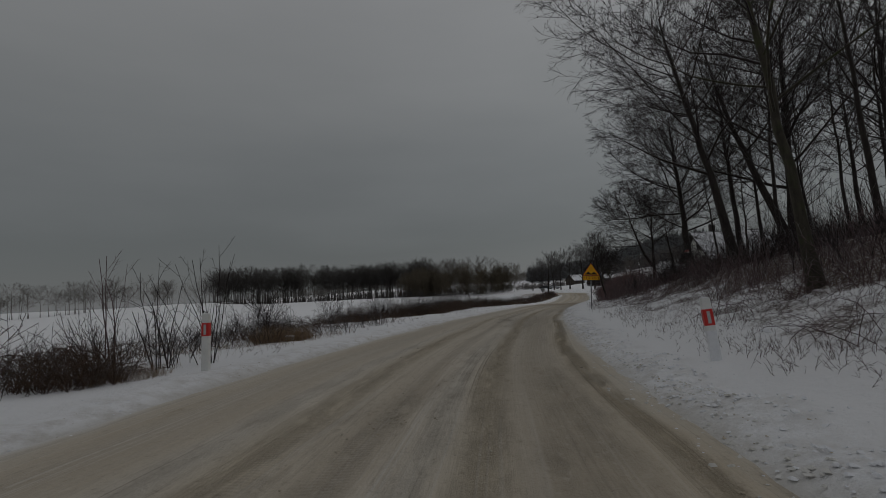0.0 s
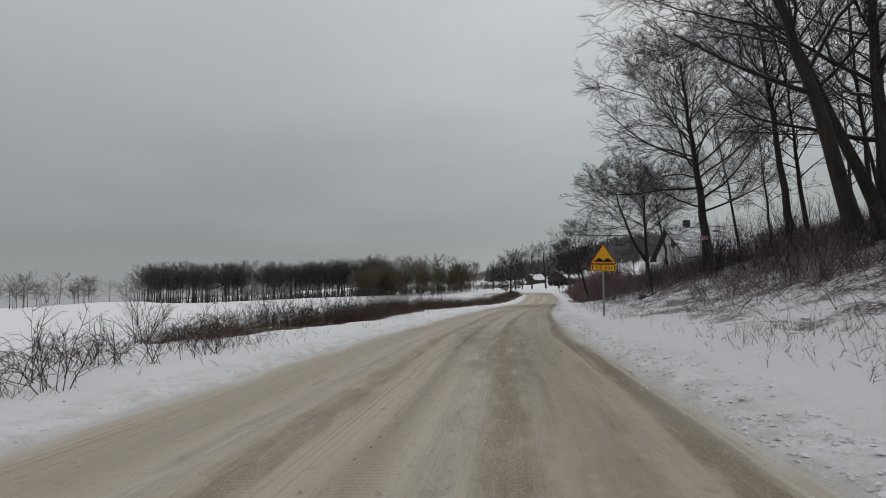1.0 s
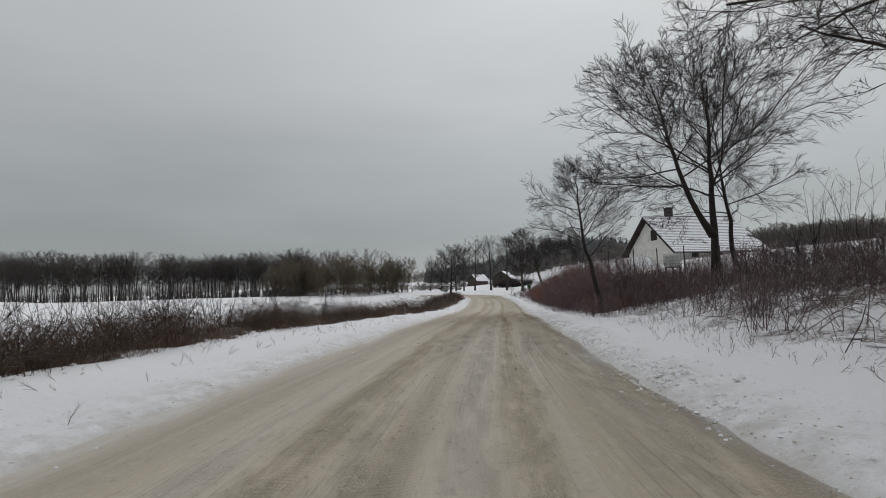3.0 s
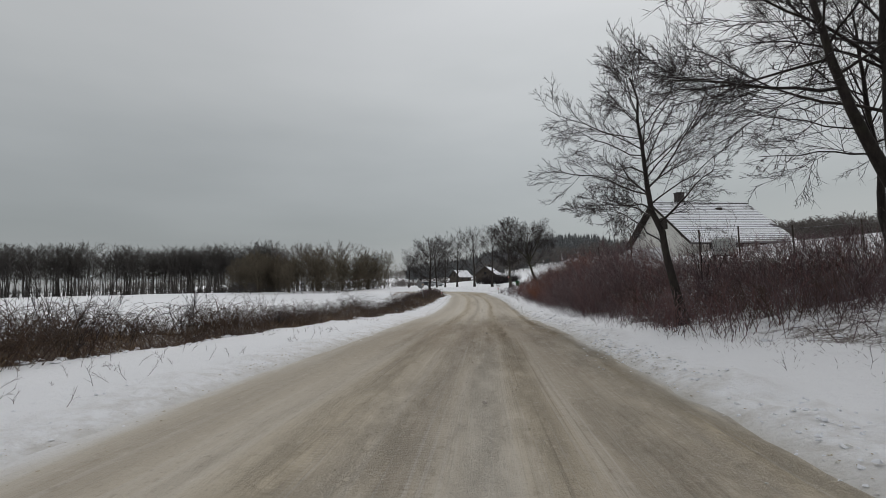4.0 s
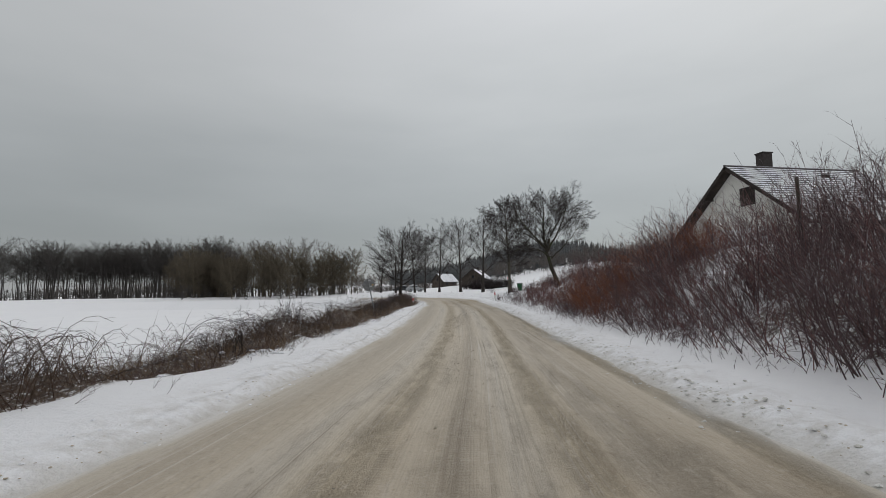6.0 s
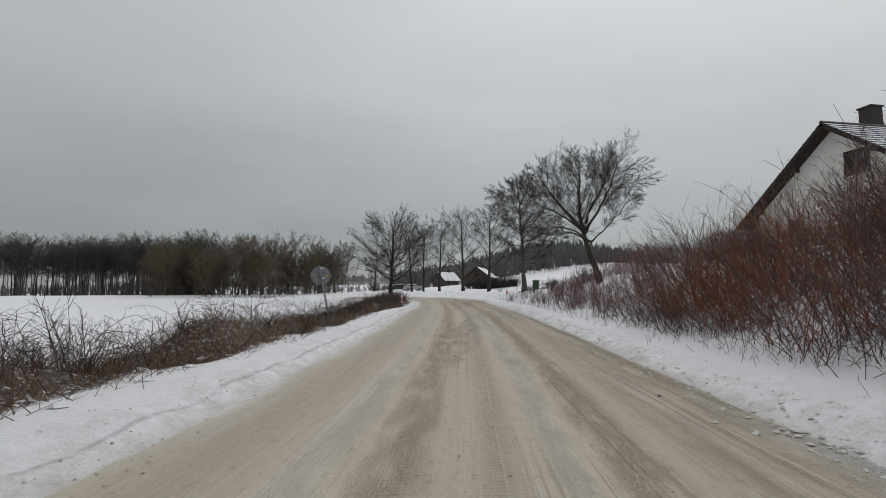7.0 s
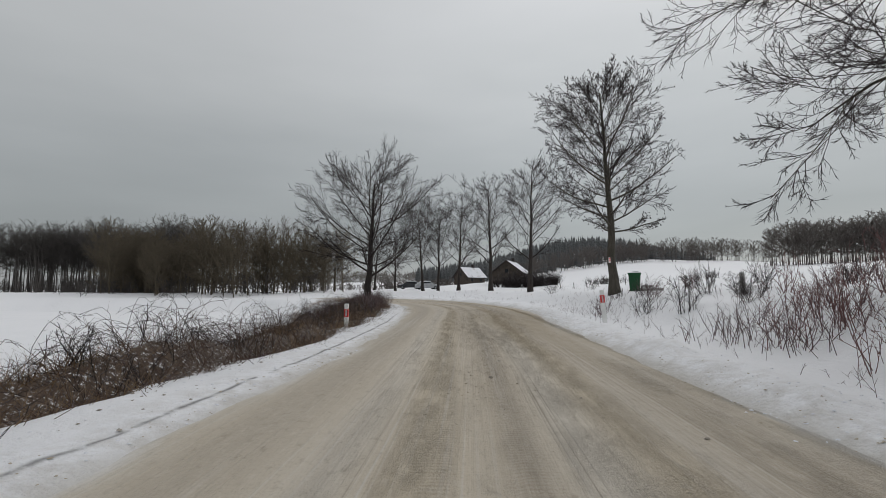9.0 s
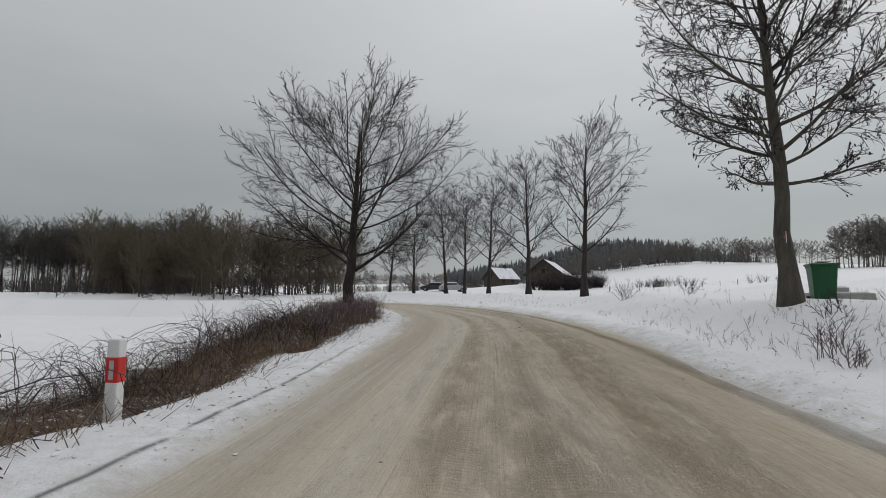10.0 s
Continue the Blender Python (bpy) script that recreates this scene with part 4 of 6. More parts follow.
coppice("bush_thicket", side_places(rng, 140, 57, 71, 3.4, 8.0, 1, 0.0, 68), 7, 1.4, TWIG_BROWN, "dense purple-brown thicket beside the leaning tree", rng, 0.0085, 0.42)
coppice("bush_thicket", side_places(rng, 110, 56, 76, 2.5, 8.0, 1, 0.0, 65), 8, 1.15, TWIG_RED, "low red-brown thicket along the foot of the bank", rng, 0.0075, 0.42)
coppice("bush_thicket", side_places(rng, 50, 55, 70, 2.8, 8.0, 1, 0.2, 64), 7, 1.15, BRAMBLE, "dark brown thicket along the foot of the bank", rng, 0.0075, 0.42)
coppice("bush_thicket", side_places(rng, 110, 45, 58, 3.6, 10.0, 1, 0.1, 63), 7, 1.15, TWIG_BROWN, "brown thicket at the end of the grove", rng, 0.0075, 0.42)
thicket("dry_grass", side_places(rng, 14000, 4, 60, 1.9, 9.0, 1, 0.5, 62), 0.17, TWIG_BROWN, "dead leaves and grass blades on the snowy bank", rng, 0.0055, 1.3, 0, 0.003, "grass")
thicket("dry_grass", side_places(rng, 2600, 6, 100, 1.8, 6.0, 1, 0.5, 61), 0.16, TWIG_BROWN, "dry grass tufts on the verge", rng, 0.004, 0.9, 0, 0.003, "grass")
coppice("bush_thicket", side_places(rng, 108, 63, 91, 2.5, 8.0, 1, 0.25, 79), 6, 2.1, TWIG_RED, "reddish leafless stems among the thicket", rng, 0.011, 0.34, (5, 2), tilt=0.5)
coppice("bush_thicket", side_places(rng, 44, 91, 104, 2.4, 6.5, 1, 0.25, 79), 5, 1.7, TWIG_RED, "thin reddish stems leaning over the snowy bank", rng, 0.011, 0.3, (5, 2), tilt=0.45)
coppice("bush_thicket", side_places(rng, 110, 84, 92, 2.4, 7.0, 1, 0.15, 72), 8, 1.9, TWIG_RUST, "rusty red leafless thicket beside the road", rng, 0.0075, 0.4, tilt=0.35)
brambles("bramble_tangle", side_places(rng, 2000, 60, 95, 2.0, 7.0, 1, 0.1, 93), 0.5, 0.8, TWIG_BROWN, "low arching canes under the thicket", rng, 0.006)
coppice("bush_thicket", scatter(40.0, 76.0, 13.0, 7.0, 150, 0.7), 6, 1.4, TWIG_BROWN, "brown scrub on the rise below the house", rng, 0.012, 0.4, (5, 2))
coppice("bush_thicket", scatter(29.2, 107.0, 2.2, 4.5, 14), 8, 0.9, TWIG_RED, "upright reddish shoots round the leaning tree", rng, 0.009, 0.2)
coppice("bush_thicket", side_places(rng, 60, 95, 109, 2.4, 6.5, 1, 0.15, 73), 8, 1.25, TWIG_RED, "reddish upright shoots in the snow", rng, 0.008, 0.24)
thicket("bush_thicket", side_places(rng, 700, 94, 110, 2.0, 7.0, 1, 0.25, 73), 0.7, TWIG_BROWN, "low leafless purple-brown shoots in the snow", rng, 0.008, 0.35, 5)
coppice("bush_thicket", side_places(rng, 260, 16, 52, 6.5, 20.0, 1, 0.2, 74), 5, 2.6, TWIG, "tall leafless undergrowth below the grove", rng, 0.011, 0.22, (5, 3))
thicket("bush_thicket", side_places(rng, 2200, 12, 60, 5.5, 20.0, 1, 0.05, 74), 1.4, TWIG, "leafless undergrowth below the grove", rng, 0.007, 0.35, 6, 0.004)
coppice("bush_thicket", side_places(rng, 230, 12, 62, 4.6, 12.0, 1, 0.3, 78), 6, 1.5, TWIG_BROWN, "low brown scrub on the bank", rng, 0.008, 0.4)
brambles("bramble_tangle", side_places(rng, 1600, 4, 58, 3.0, 11.0, 1, 0.25, 94), 0.55, 1.0, TWIG_BROWN, "arching bramble canes on the snowy bank", rng, 0.006)
thicket("weeds", side_places(rng, 3600, 4, 60, 1.6, 10.0, 1, 0.3, 75), 0.28, TWIG_BROWN, "dead weeds poking through the snow", rng, 0.003, 0.5, 4, 0.003, "weeds")
thicket("weeds", side_places(rng, 900, 3, 26, 1.6, 8.0, 1, 0.3, 70), 0.3, BRAMBLE, "dead weeds and grass on the near bank", rng, 0.0035, 0.55, 4, 0.003, "weeds")
thicket("weeds", side_places(rng, 1300, 60, 126, 1.2, 4.0, 1, 0.1, 76), 0.33, TWIG_BROWN, "dead weeds poking through the snow", rng, 0.004, 0.6, 3, 0.003, "weeds")
thicket("weeds", side_places(rng, 420, 106, 150, 1.8, 10.0, 1, 0.35, 77), 0.34, TWIG_BROWN, "dry stalks on the snowy verge", rng, 0.004, 0.5, 4, 0.003, "weeds")
# left verge
thicket("dry_grass", scatter(-5.8, 17.8, 0.8, 1.5, 2200), 0.6, STRAW, "clump of dry brown grass at the verge", rng, 0.005, 0.5, 0, 0.003, "grass")
brambles("bramble_tangle", scatter(-6.1, 9.9, 1.0, 0.8, 420), 0.55, 0.8, BRAMBLE, "low tangle of brambles beside the roadside post", rng, 0.006)
thicket("dry_grass", scatter(-5.9, 10.4, 1.1, 0.9, 900), 0.32, STRAW, "withered grass under the brambles", rng, 0.0045, 0.8, 0, 0.003, "grass")
brambles("bramble_tangle", side_places(rng, 600, 15, 28, 2.4, 6.0, -1, 0.3, 94), 0.5, 0.8, BRAMBLE, "thin brambles along the field's edge", rng, 0.006)
brambles("bramble_tangle", side_places(rng, 6000, 52, 136, 0.2, 4.6, -1, 0.1, 81, LEFT_EDGE), 0.65, 0.85, BRAMBLE, "tangled bramble stems with snow caught in them", rng, 0.0048)
brambles("bramble_tangle", side_places(rng, 900, 52, 136, 0.6, 3.8, -1, 0.2, 80, LEFT_EDGE), 0.62, 1.3, TWIG, "long dark canes arching over the brambles", rng, 0.006, 4)
brambles("bramble_tangle", side_places(rng, 8200, 29, 74, 0.0, 5.0, -1, 0.35, 82, LEFT_EDGE), 0.75, 0.9, BRAMBLE, "tall tangled brambles with snow caught in them", rng, 0.0065)
thicket("dry_grass", side_places(rng, 60000, 30, 140, 0.0, 5.0, -1, 0.0, 89, LEFT_EDGE), 0.5, BRAMBLE, "dark matted stalks on the bank", rng, 0.0055, 1.1, 0, 0.003, "grass")
thicket("dry_grass", side_places(rng, 46000, 28, 150, 0.0, 4.6, -1, 0.1, 83, LEFT_EDGE), 0.52, STRAW, "dry brown grass on the bank", rng, 0.005, 0.9, 0, 0.003, "grass")
coppice("bush_thicket", side_places(rng, 115, 31, 62, 1.2, 7.5, -1, 0.55, 84, LEFT_EDGE), 8, 1.9, TWIG, "leafless bushes along the field's edge", rng, 0.01, 0.42)
coppice("bush_thicket", side_places(rng, 115, 31, 50, 0.6, 6.0, -1, 0.55, 67, LEFT_EDGE), 8, 2.0, TWIG, "dense dark bushes along the field", rng, 0.0085, 0.45)
coppice("bush_thicket", side_places(rng, 80, 30, 56, 0.3, 5.0, -1, 0.55, 66, LEFT_EDGE), 8, 1.35, BRAMBLE, "dense brown bushes along the field", rng, 0.0075, 0.5)
coppice("bush_thicket", side_places(rng, 150, 54, 135, 0.6, 3.4, -1, 0.25, 85, LEFT_EDGE), 8, 0.75, TWIG, "leafless bushes along the field's edge", rng, 0.0085, 0.45)
coppice("bush_thicket", np.array([(8.6, 85.0), (8.2, 86.3), (8.9, 86.6), (7.8, 85.6), (8.4, 87.6)]), 16, 1.35, TWIG, "dark tangled bush on the verge", rng, 0.01, 0.5)
thicket("weeds", side_places(rng, 520, 2, 140, 1.0, 3.8, -1, 0.4, 86), 0.32, TWIG_BROWN, "dead weeds poking through the snow", rng, 0.0035, 0.85, 6, 0.0025, "weeds")
thicket("bush_thicket", side_places(rng, 1500, 121, 137, 1.2, 5.0, -1, 0.1, 87), 0.95, TWIG_BROWN, "brown leafless bush round the tree's foot", rng, 0.005, 0.3, 6)
coppice("bush_thicket", side_places(rng, 30, 10, 25, 2.2, 6.0, -1, 0.2, 84), 7, 1.2, TWIG, "bare scrub at the verge", rng, 0.008, 0.4)
thicket("dry_grass", side_places(rng, 1500, 10, 20, 1.8, 5.0, -1, 0.4, 88), 0.36, STRAW, "dry brown grass at the verge", rng, 0.004, 0.7, 0, 0.003, "grass")
thicket("bush_thicket", side_places(rng, 420, 6, 20, 2.4, 6.0, -1, 0.3, 88), 0.75, TWIG, "bare scrub and weeds on the verge", rng, 0.004, 0.35, 5, 0.0035)


def lumps(name, xy, size, material, label, rng, flat=0.55, sink=0.3, category="snow"):
    """Many small uneven lumps, each a squashed six-pointed solid with its own shape."""
    m = len(xy)
    z = np.maximum(ground_height(xy[:, 0], xy[:, 1]), road_level(xy[:, 1]) - 0.005)
    r = size * rng.uniform(0.4, 1.0, m) ** 1.5
    oct_v = np.array([(1, 0, 0), (0.3, 0.95, 0.1), (-0.8, 0.6, 0), (-0.8, -0.6, 0.1), (0.3, -0.95, 0), (0.5, 0.3, 0.8), (-0.45, 0.1, 1.0), (0.2, -0.55, 0.75), (0, 0, -0.6)], float)
    tri = np.array([(0, 1, 5), (1, 6, 5), (1, 2, 6), (2, 3, 6), (3, 7, 6), (3, 4, 7), (4, 0, 7), (0, 5, 7), (5, 6, 7), (0, 8, 1), (1, 8, 2), (2, 8, 3), (3, 8, 4), (4, 8, 0)])
    a = rng.uniform(0, 6.283, m)
    v = oct_v[None] * (1 + 0.25 * rng.normal(size=(m, 9, 1))) * r[:, None, None] * np.array([1, 1, flat])
    c, s = np.cos(a)[:, None], np.sin(a)[:, None]
    w = np.stack([v[..., 0] * c - v[..., 1] * s + xy[:, :1], v[..., 0] * s + v[..., 1] * c + xy[:, 1:], v[..., 2] + (z + r * flat * (0.6 - sink))[:, None]], -1)
    f = (np.arange(m)[:, None, None] * 9 + tri[None]).reshape(-1, 3)
    me = raw_mesh(name, w.reshape(-1, 3), f, material, False)
    return tagged(part(name, me, material), label, category, kind="stuff")


lumps("snow_tufts", side_places(rng, 220, 30, 100, -0.3, 0.4, -1, 0.3, 98, LEFT_EDGE), 0.11, FLUFF, "snow pillows lying on flattened grass tufts", rng, 0.4, 0.35)
lumps("snow_tufts", side_places(rng, 260, 8, 97, 2.6, 6.0, 1, 0.25, 99), 0.13, FLUFF, "snow pillows lying on flattened grass tufts", rng, 0.4, 0.4)
for side in (1, -1):
    lumps("snow_clods", side_places(rng, 3600, -2, 132, -0.05, 1.1, side, 0.3, 91), 0.024, FLUFF, "lumps of ploughed snow along the road's edge", rng, 0.45, 0.75)
    lumps("slush_clods", side_places(rng, 2600, -2, 132, -0.3, 0.35, side, 0.3, 92), 0.019, CRUMB, "dirty crumbs of slush along the road's edge", rng, 0.45, 0.7)
lumps("slush_clods", side_places(rng, 2600, -2, 132, -3.35, -2.5, 1, 0.3, 95), 0.017, CRUMB, "crumbs of churned slush along the middle of the road", rng)
lumps("slush_clods", side_places(rng, 900, -2, 132, -1.75, -1.4, 1, 0.35, 96), 0.016, CRUMB, "crumbs of churned slush beside the wheel track", rng)
lumps("slush_clods", side_places(rng, 160, 96, 132, 0.3, 1.2, -1, 0.25, 90), 0.03, CLOD, "dark frozen clods thrown on the verge", rng, 0.45, 0.6)
lumps("snow_clods", side_places(rng, 3000, -2, 70, 0.2, 0.7, 1, 0.35, 60), 0.034, FLUFF, "crumbled snow along the ploughed edge", rng, 0.6, 0.75)
lumps("snow_clods", side_places(rng, 3000, -2, 100, -0.1, 0.35, 1, 0.35, 59), 0.035, DIRTY_SNOW, "dirty crumbled snow along the ploughed edge", rng, 0.5, 0.75)
lumps("slush_clods", side_places(rng, 60, -2, 132, -4.5, -0.4, 1, 0.0, 97), 0.035, CLOD, "scattered dirty lumps of frozen slush on the road", rng)

# ---- paint and things made by hand ----
WHITE_PAINT = plain_material("white_plastic", (0.72, 0.72, 0.7), (0.8, 0.8, 0.79), 5.0, 0.5)
RED_FILM = plain_material("red_film", (0.55, 0.035, 0.03), (0.66, 0.05, 0.045), 6.0, 0.4)
GREY_GLASS = plain_material("grey_reflector", (0.42, 0.43, 0.44), (0.52, 0.53, 0.54), 30.0, 0.3)
SIGN_YELLOW = plain_material("sign_yellow", (0.86, 0.4, 0.012), (0.9, 0.46, 0.02), 4.0, 0.45)
SIGN_RED = plain_material("sign_red", (0.42, 0.045, 0.02), (0.5, 0.06, 0.03), 4.0, 0.45)
BLACK_FILM = plain_material("black_film", (0.014, 0.013, 0.012), (0.022, 0.02, 0.019), 6.0, 0.5)
GALVANISED = plain_material("galvanised_steel", (0.22, 0.225, 0.23), (0.33, 0.335, 0.34), 7.0, 0.5, 0.6)
BIN_GREEN = plain_material("bin_green_plastic", (0.012, 0.075, 0.03), (0.02, 0.1, 0.04), 5.0, 0.4)
RUBBER = plain_material("black_rubber", (0.016, 0.016, 0.016), (0.03, 0.03, 0.03), 9.0, 0.8)
CONCRETE = plain_material("concrete", (0.27, 0.265, 0.25), (0.4, 0.39, 0.37), 4.0, 0.85, strength=0.4)
PLASTER = plain_material("white_plaster", (0.66, 0.65, 0.6), (0.76, 0.75, 0.71), 0.8, 0.85)
DARK_WOOD = plain_material("dark_stained_wood", (0.018, 0.014, 0.012), (0.04, 0.029, 0.023), 2.0, 0.7)
OLD_BOARD = plain_material("weathered_boards", (0.045, 0.036, 0.03), (0.1, 0.082, 0.068), 1.5, 0.85)
BRICK = plain_material("dark_brick", (0.035, 0.03, 0.029), (0.06, 0.05, 0.047), 6.0, 0.85)
PANE = plain_material("dark_window_glass", (0.02, 0.022, 0.025), (0.035, 0.038, 0.042), 1.0, 0.15)
TANK = plain_material("tank_plastic", (0.5, 0.52, 0.5), (0.62, 0.63, 0.61), 1.2, 0.35)
CAR_PAINT = plain_material("silver_car_paint", (0.3, 0.31, 0.32), (0.4, 0.41, 0.42), 2.0, 0.3)
DARK_CAR = plain_material("dark_car_paint", (0.03, 0.032, 0.036), (0.05, 0.052, 0.056), 2.0, 0.3)
FOIL = plain_material("milky_foil", (0.6, 0.61, 0.62), (0.72, 0.73, 0.74), 1.5, 0.5)
GREEN_NEEDLE = plain_material("spruce_needles", (0.012, 0.024, 0.014), (0.025, 0.045, 0.024), 9.0, 0.8)


def roof_material():
    n = Nodes("snowy_roof_tiles")
    co = n.coords("Object")
    tile = n.mix(n.noise(co, 5.0, 4), (0.04, 0.034, 0.034), (0.09, 0.078, 0.075))
    lie = n.math("MULTIPLY", n.ramp(n.up(), 0.35, 0.6), n.ramp(n.noise(co, 0.55, 5, 0.65, 2.0), 0.32, 0.44))
    return n.finish(n.mix(lie, tile, (0.78, 0.79, 0.82)), 0.75, n.noise(co, 9.0, 4), 0.4, 0.03)


ROOF = roof_material()


def box_bm(w, d, h, x=0.0, y=0.0, z=0.0, bevel=0.0, m=None):
    """A box with its foot's middle at x, y, z; bevelled edges."""
    bm = bmesh.new()
    bmesh.ops.create_cube(bm, size=1.0, matrix=(m or Matrix()) @ Matrix.Translation((x, y, z + h / 2)) @ Matrix.Diagonal((w, d, h, 1)))
    if bevel:
        bmesh.ops.bevel(bm, geom=bm.edges[:], offset=bevel, segments=2, affect="EDGES", profile=0.6)
    return bm


def rod_bm(a, b, r, sides=10, r2=None):
    bm = bmesh.new()
    a, b = Vector(a), Vector(b)
    m = Matrix.Translation((a + b) / 2) @ (b - a).to_track_quat("Z", "Y").to_matrix().to_4x4()
    bmesh.ops.create_cone(bm, cap_ends=True, segments=sides, radius1=r, radius2=r if r2 is None else r2, depth=(b - a).length, matrix=m)
    return bm


def plate_bm(outline, thick, bevel=0.0, m=None):
    """A flat plate in the xz plane: its face towards -y."""
    bm = bmesh.new()
    vs = [bm.verts.new((x, 0, z)) for x, z in outline]
    f = bm.faces.new(vs)
    r = bmesh.ops.extrude_face_region(bm, geom=[f])
    bmesh.ops.translate(bm, vec=(0, thick, 0), verts=[v for v in r["geom"] if isinstance(v, bmesh.types.BMVert)])
    if bevel:
        bmesh.ops.bevel(bm, geom=bm.edges[:], offset=bevel, segments=1, affect="EDGES")
    bmesh.ops.recalc_face_normals(bm, faces=bm.faces)
    if m is not None:
        bmesh.ops.transform(bm, matrix=m, verts=bm.verts)
    return bm


def rounded(points, r, n=5):
    """An outline with its corners rounded."""
    out = []
    for a, b, c in zip(points[-1:] + points[:-1], points, points[1:] + points[:1]):
        a, b, c = Vector(a), Vector(b), Vector(c)
        p, q = b + (a - b).normalized() * r, b + (c - b).normalized() * r
        for k in range(n + 1):
            t = k / n
            out.append(tuple(p * (1 - t) ** 2 + b * 2 * t * (1 - t) + q * t * t))
    return out


def ground_at(x, y):
    return float(ground_height([x], [y])[0])


def warning_sign(x, y, rz):
    z = ground_at(x, y) + 0.05
    top = thing("warning_sign", x, y, z, "yellow triangular uneven-road sign with a distance plate on a steel post", "road sign", rz=rz)
    part("post", rod_bm((0.02, 0.05, -0.4), (0.0, 0.05, 2.45), 0.034, 14), GALVANISED, top, "grey steel tube")
    tri = lambda w, cz: [(-w * 0.56, cz - w * 0.27), (w * 0.56, cz - w * 0.27), (0, cz + w * 0.545)]
    cz = 2.29
    board = part("triangle", plate_bm(rounded(tri(1.0, cz), 0.05), 0.012), SIGN_RED, top, "red-edged triangular board")
    part("field", plate_bm(rounded(tri(0.91, cz), 0.04), 0.003, m=Matrix.Translation((0, -0.0045, 0))), SIGN_YELLOW, board, "yellow field")
    bump = [(-0.41, 2.09), (0.41, 2.09), (0.38, 2.15)]
    for k in range(41):
        bx = 0.36 - 0.72 * k / 40
        bump.append((bx, 2.15 + 0.1 * max(0.0, math.cos((abs(bx) - 0.18) / 0.14 * 1.57)) * (abs(abs(bx) - 0.18) < 0.14)))
    bump.append((-0.38, 2.15))
    part("symbol", plate_bm(bump, 0.003, m=Matrix.Translation((0, -0.009, 0))), BLACK_FILM, board, "black double bump")
    plate = part("distance_plate", plate_bm(rounded([(-0.56, 1.72), (0.56, 1.72), (0.56, 1.99), (-0.56, 1.99)], 0.03), 0.012), BLACK_FILM, top, "black-rimmed plate")
    part("field", plate_bm(rounded([(-0.545, 1.735), (0.545, 1.735), (0.545, 1.975), (-0.545, 1.975)], 0.025), 0.003, m=Matrix.Translation((0, -0.0045, 0))), SIGN_YELLOW, plate, "yellow field")
    for ax in (-0.47, 0.47):
        arrow = [(ax - 0.018, 1.765), (ax + 0.018, 1.765), (ax + 0.018, 1.88), (ax + 0.045, 1.88), (ax, 1.95), (ax - 0.045, 1.88), (ax - 0.018, 1.88)]
        part("arrow", plate_bm(arrow, 0.003, m=Matrix.Translation((0, -0.009, 0))), BLACK_FILM, plate)
    for glyph, gx in (("1", -0.31), (",", -0.21), ("5", -0.12), ("k", 0.09), ("m", 0.26)):
        font = bpy.data.curves.new("distance", "FONT")
        font.body, font.size, font.align_x, font.extrude = glyph, 0.235, "CENTER", 0.0015
        temp = new("text", font)
        bpy.context.view_layer.update()
        me = bpy.data.meshes.new_from_object(temp.evaluated_get(bpy.context.evaluated_depsgraph_get()))
        bpy.data.objects.remove(temp)
        me.materials.clear()
        me.materials.append(BLACK_FILM)
        me.transform(pose(gx, -0.0085, 1.79, 90, 0, 0))
        part("lettering", me, None, plate, "black character of the distance 1,5 km")
    for bz in (1.85, 2.2, 2.55):
        part("clamp", box_bm(0.11, 0.085, 0.035, 0, 0.052, bz, 0.006), GALVANISED, top)
    # the medium size of board, its triangle about a metre wide
    for ob in top.children_recursive:
        if not ob.name.startswith("post"):
            ob.data.transform(Matrix.Translation((0, 0, 0.06)) @ Matrix.Scale(0.92, 4))
    top.matrix_world = pose(x, y, z, 0, 3.2, rz)
    return top


def delineator(x, y, rz, tilt=0.0, label="white roadside post with a red band and reflector", dirty=False, lift=0.0, low=0.0):
    z = ground_at(x, y) - 0.05 + lift - low
    top = thing("delineator_post", x, y, z, label, "roadside post", "delineator posts")
    top.matrix_world = pose(x, y, z, tilt * 0.4, tilt, rz)
    # low: the base is buried that deep
    bm = box_bm(0.13, 0.105, 0.98 + lift, 0, 0, -lift, 0.018)
    for v in bm.verts:
        if v.co.z > 0.9:
            v.co.z -= (v.co.y + 0.052) * 0.45
    part("post", bm, WHITE_PAINT, top)
    part("band", box_bm(0.136, 0.111, 0.25, 0, 0, 0.56, 0.016), RED_FILM, top, "red reflecting band")
    part("reflector", box_bm(0.045, 0.006, 0.18, 0.0, -0.0575, 0.595, 0.002), GREY_GLASS, top, "grey reflector")
    part("snow_cap", box_bm(0.12, 0.1, 0.035, 0, 0, 0.945, 0.016), FLUFF, top, "thin cap of snow")
    if dirty:
        part("splash", box_bm(0.134, 0.109, 0.5, 0, 0, 0.0, 0.017), FLUFF, top, "snow sprayed on by passing cars")


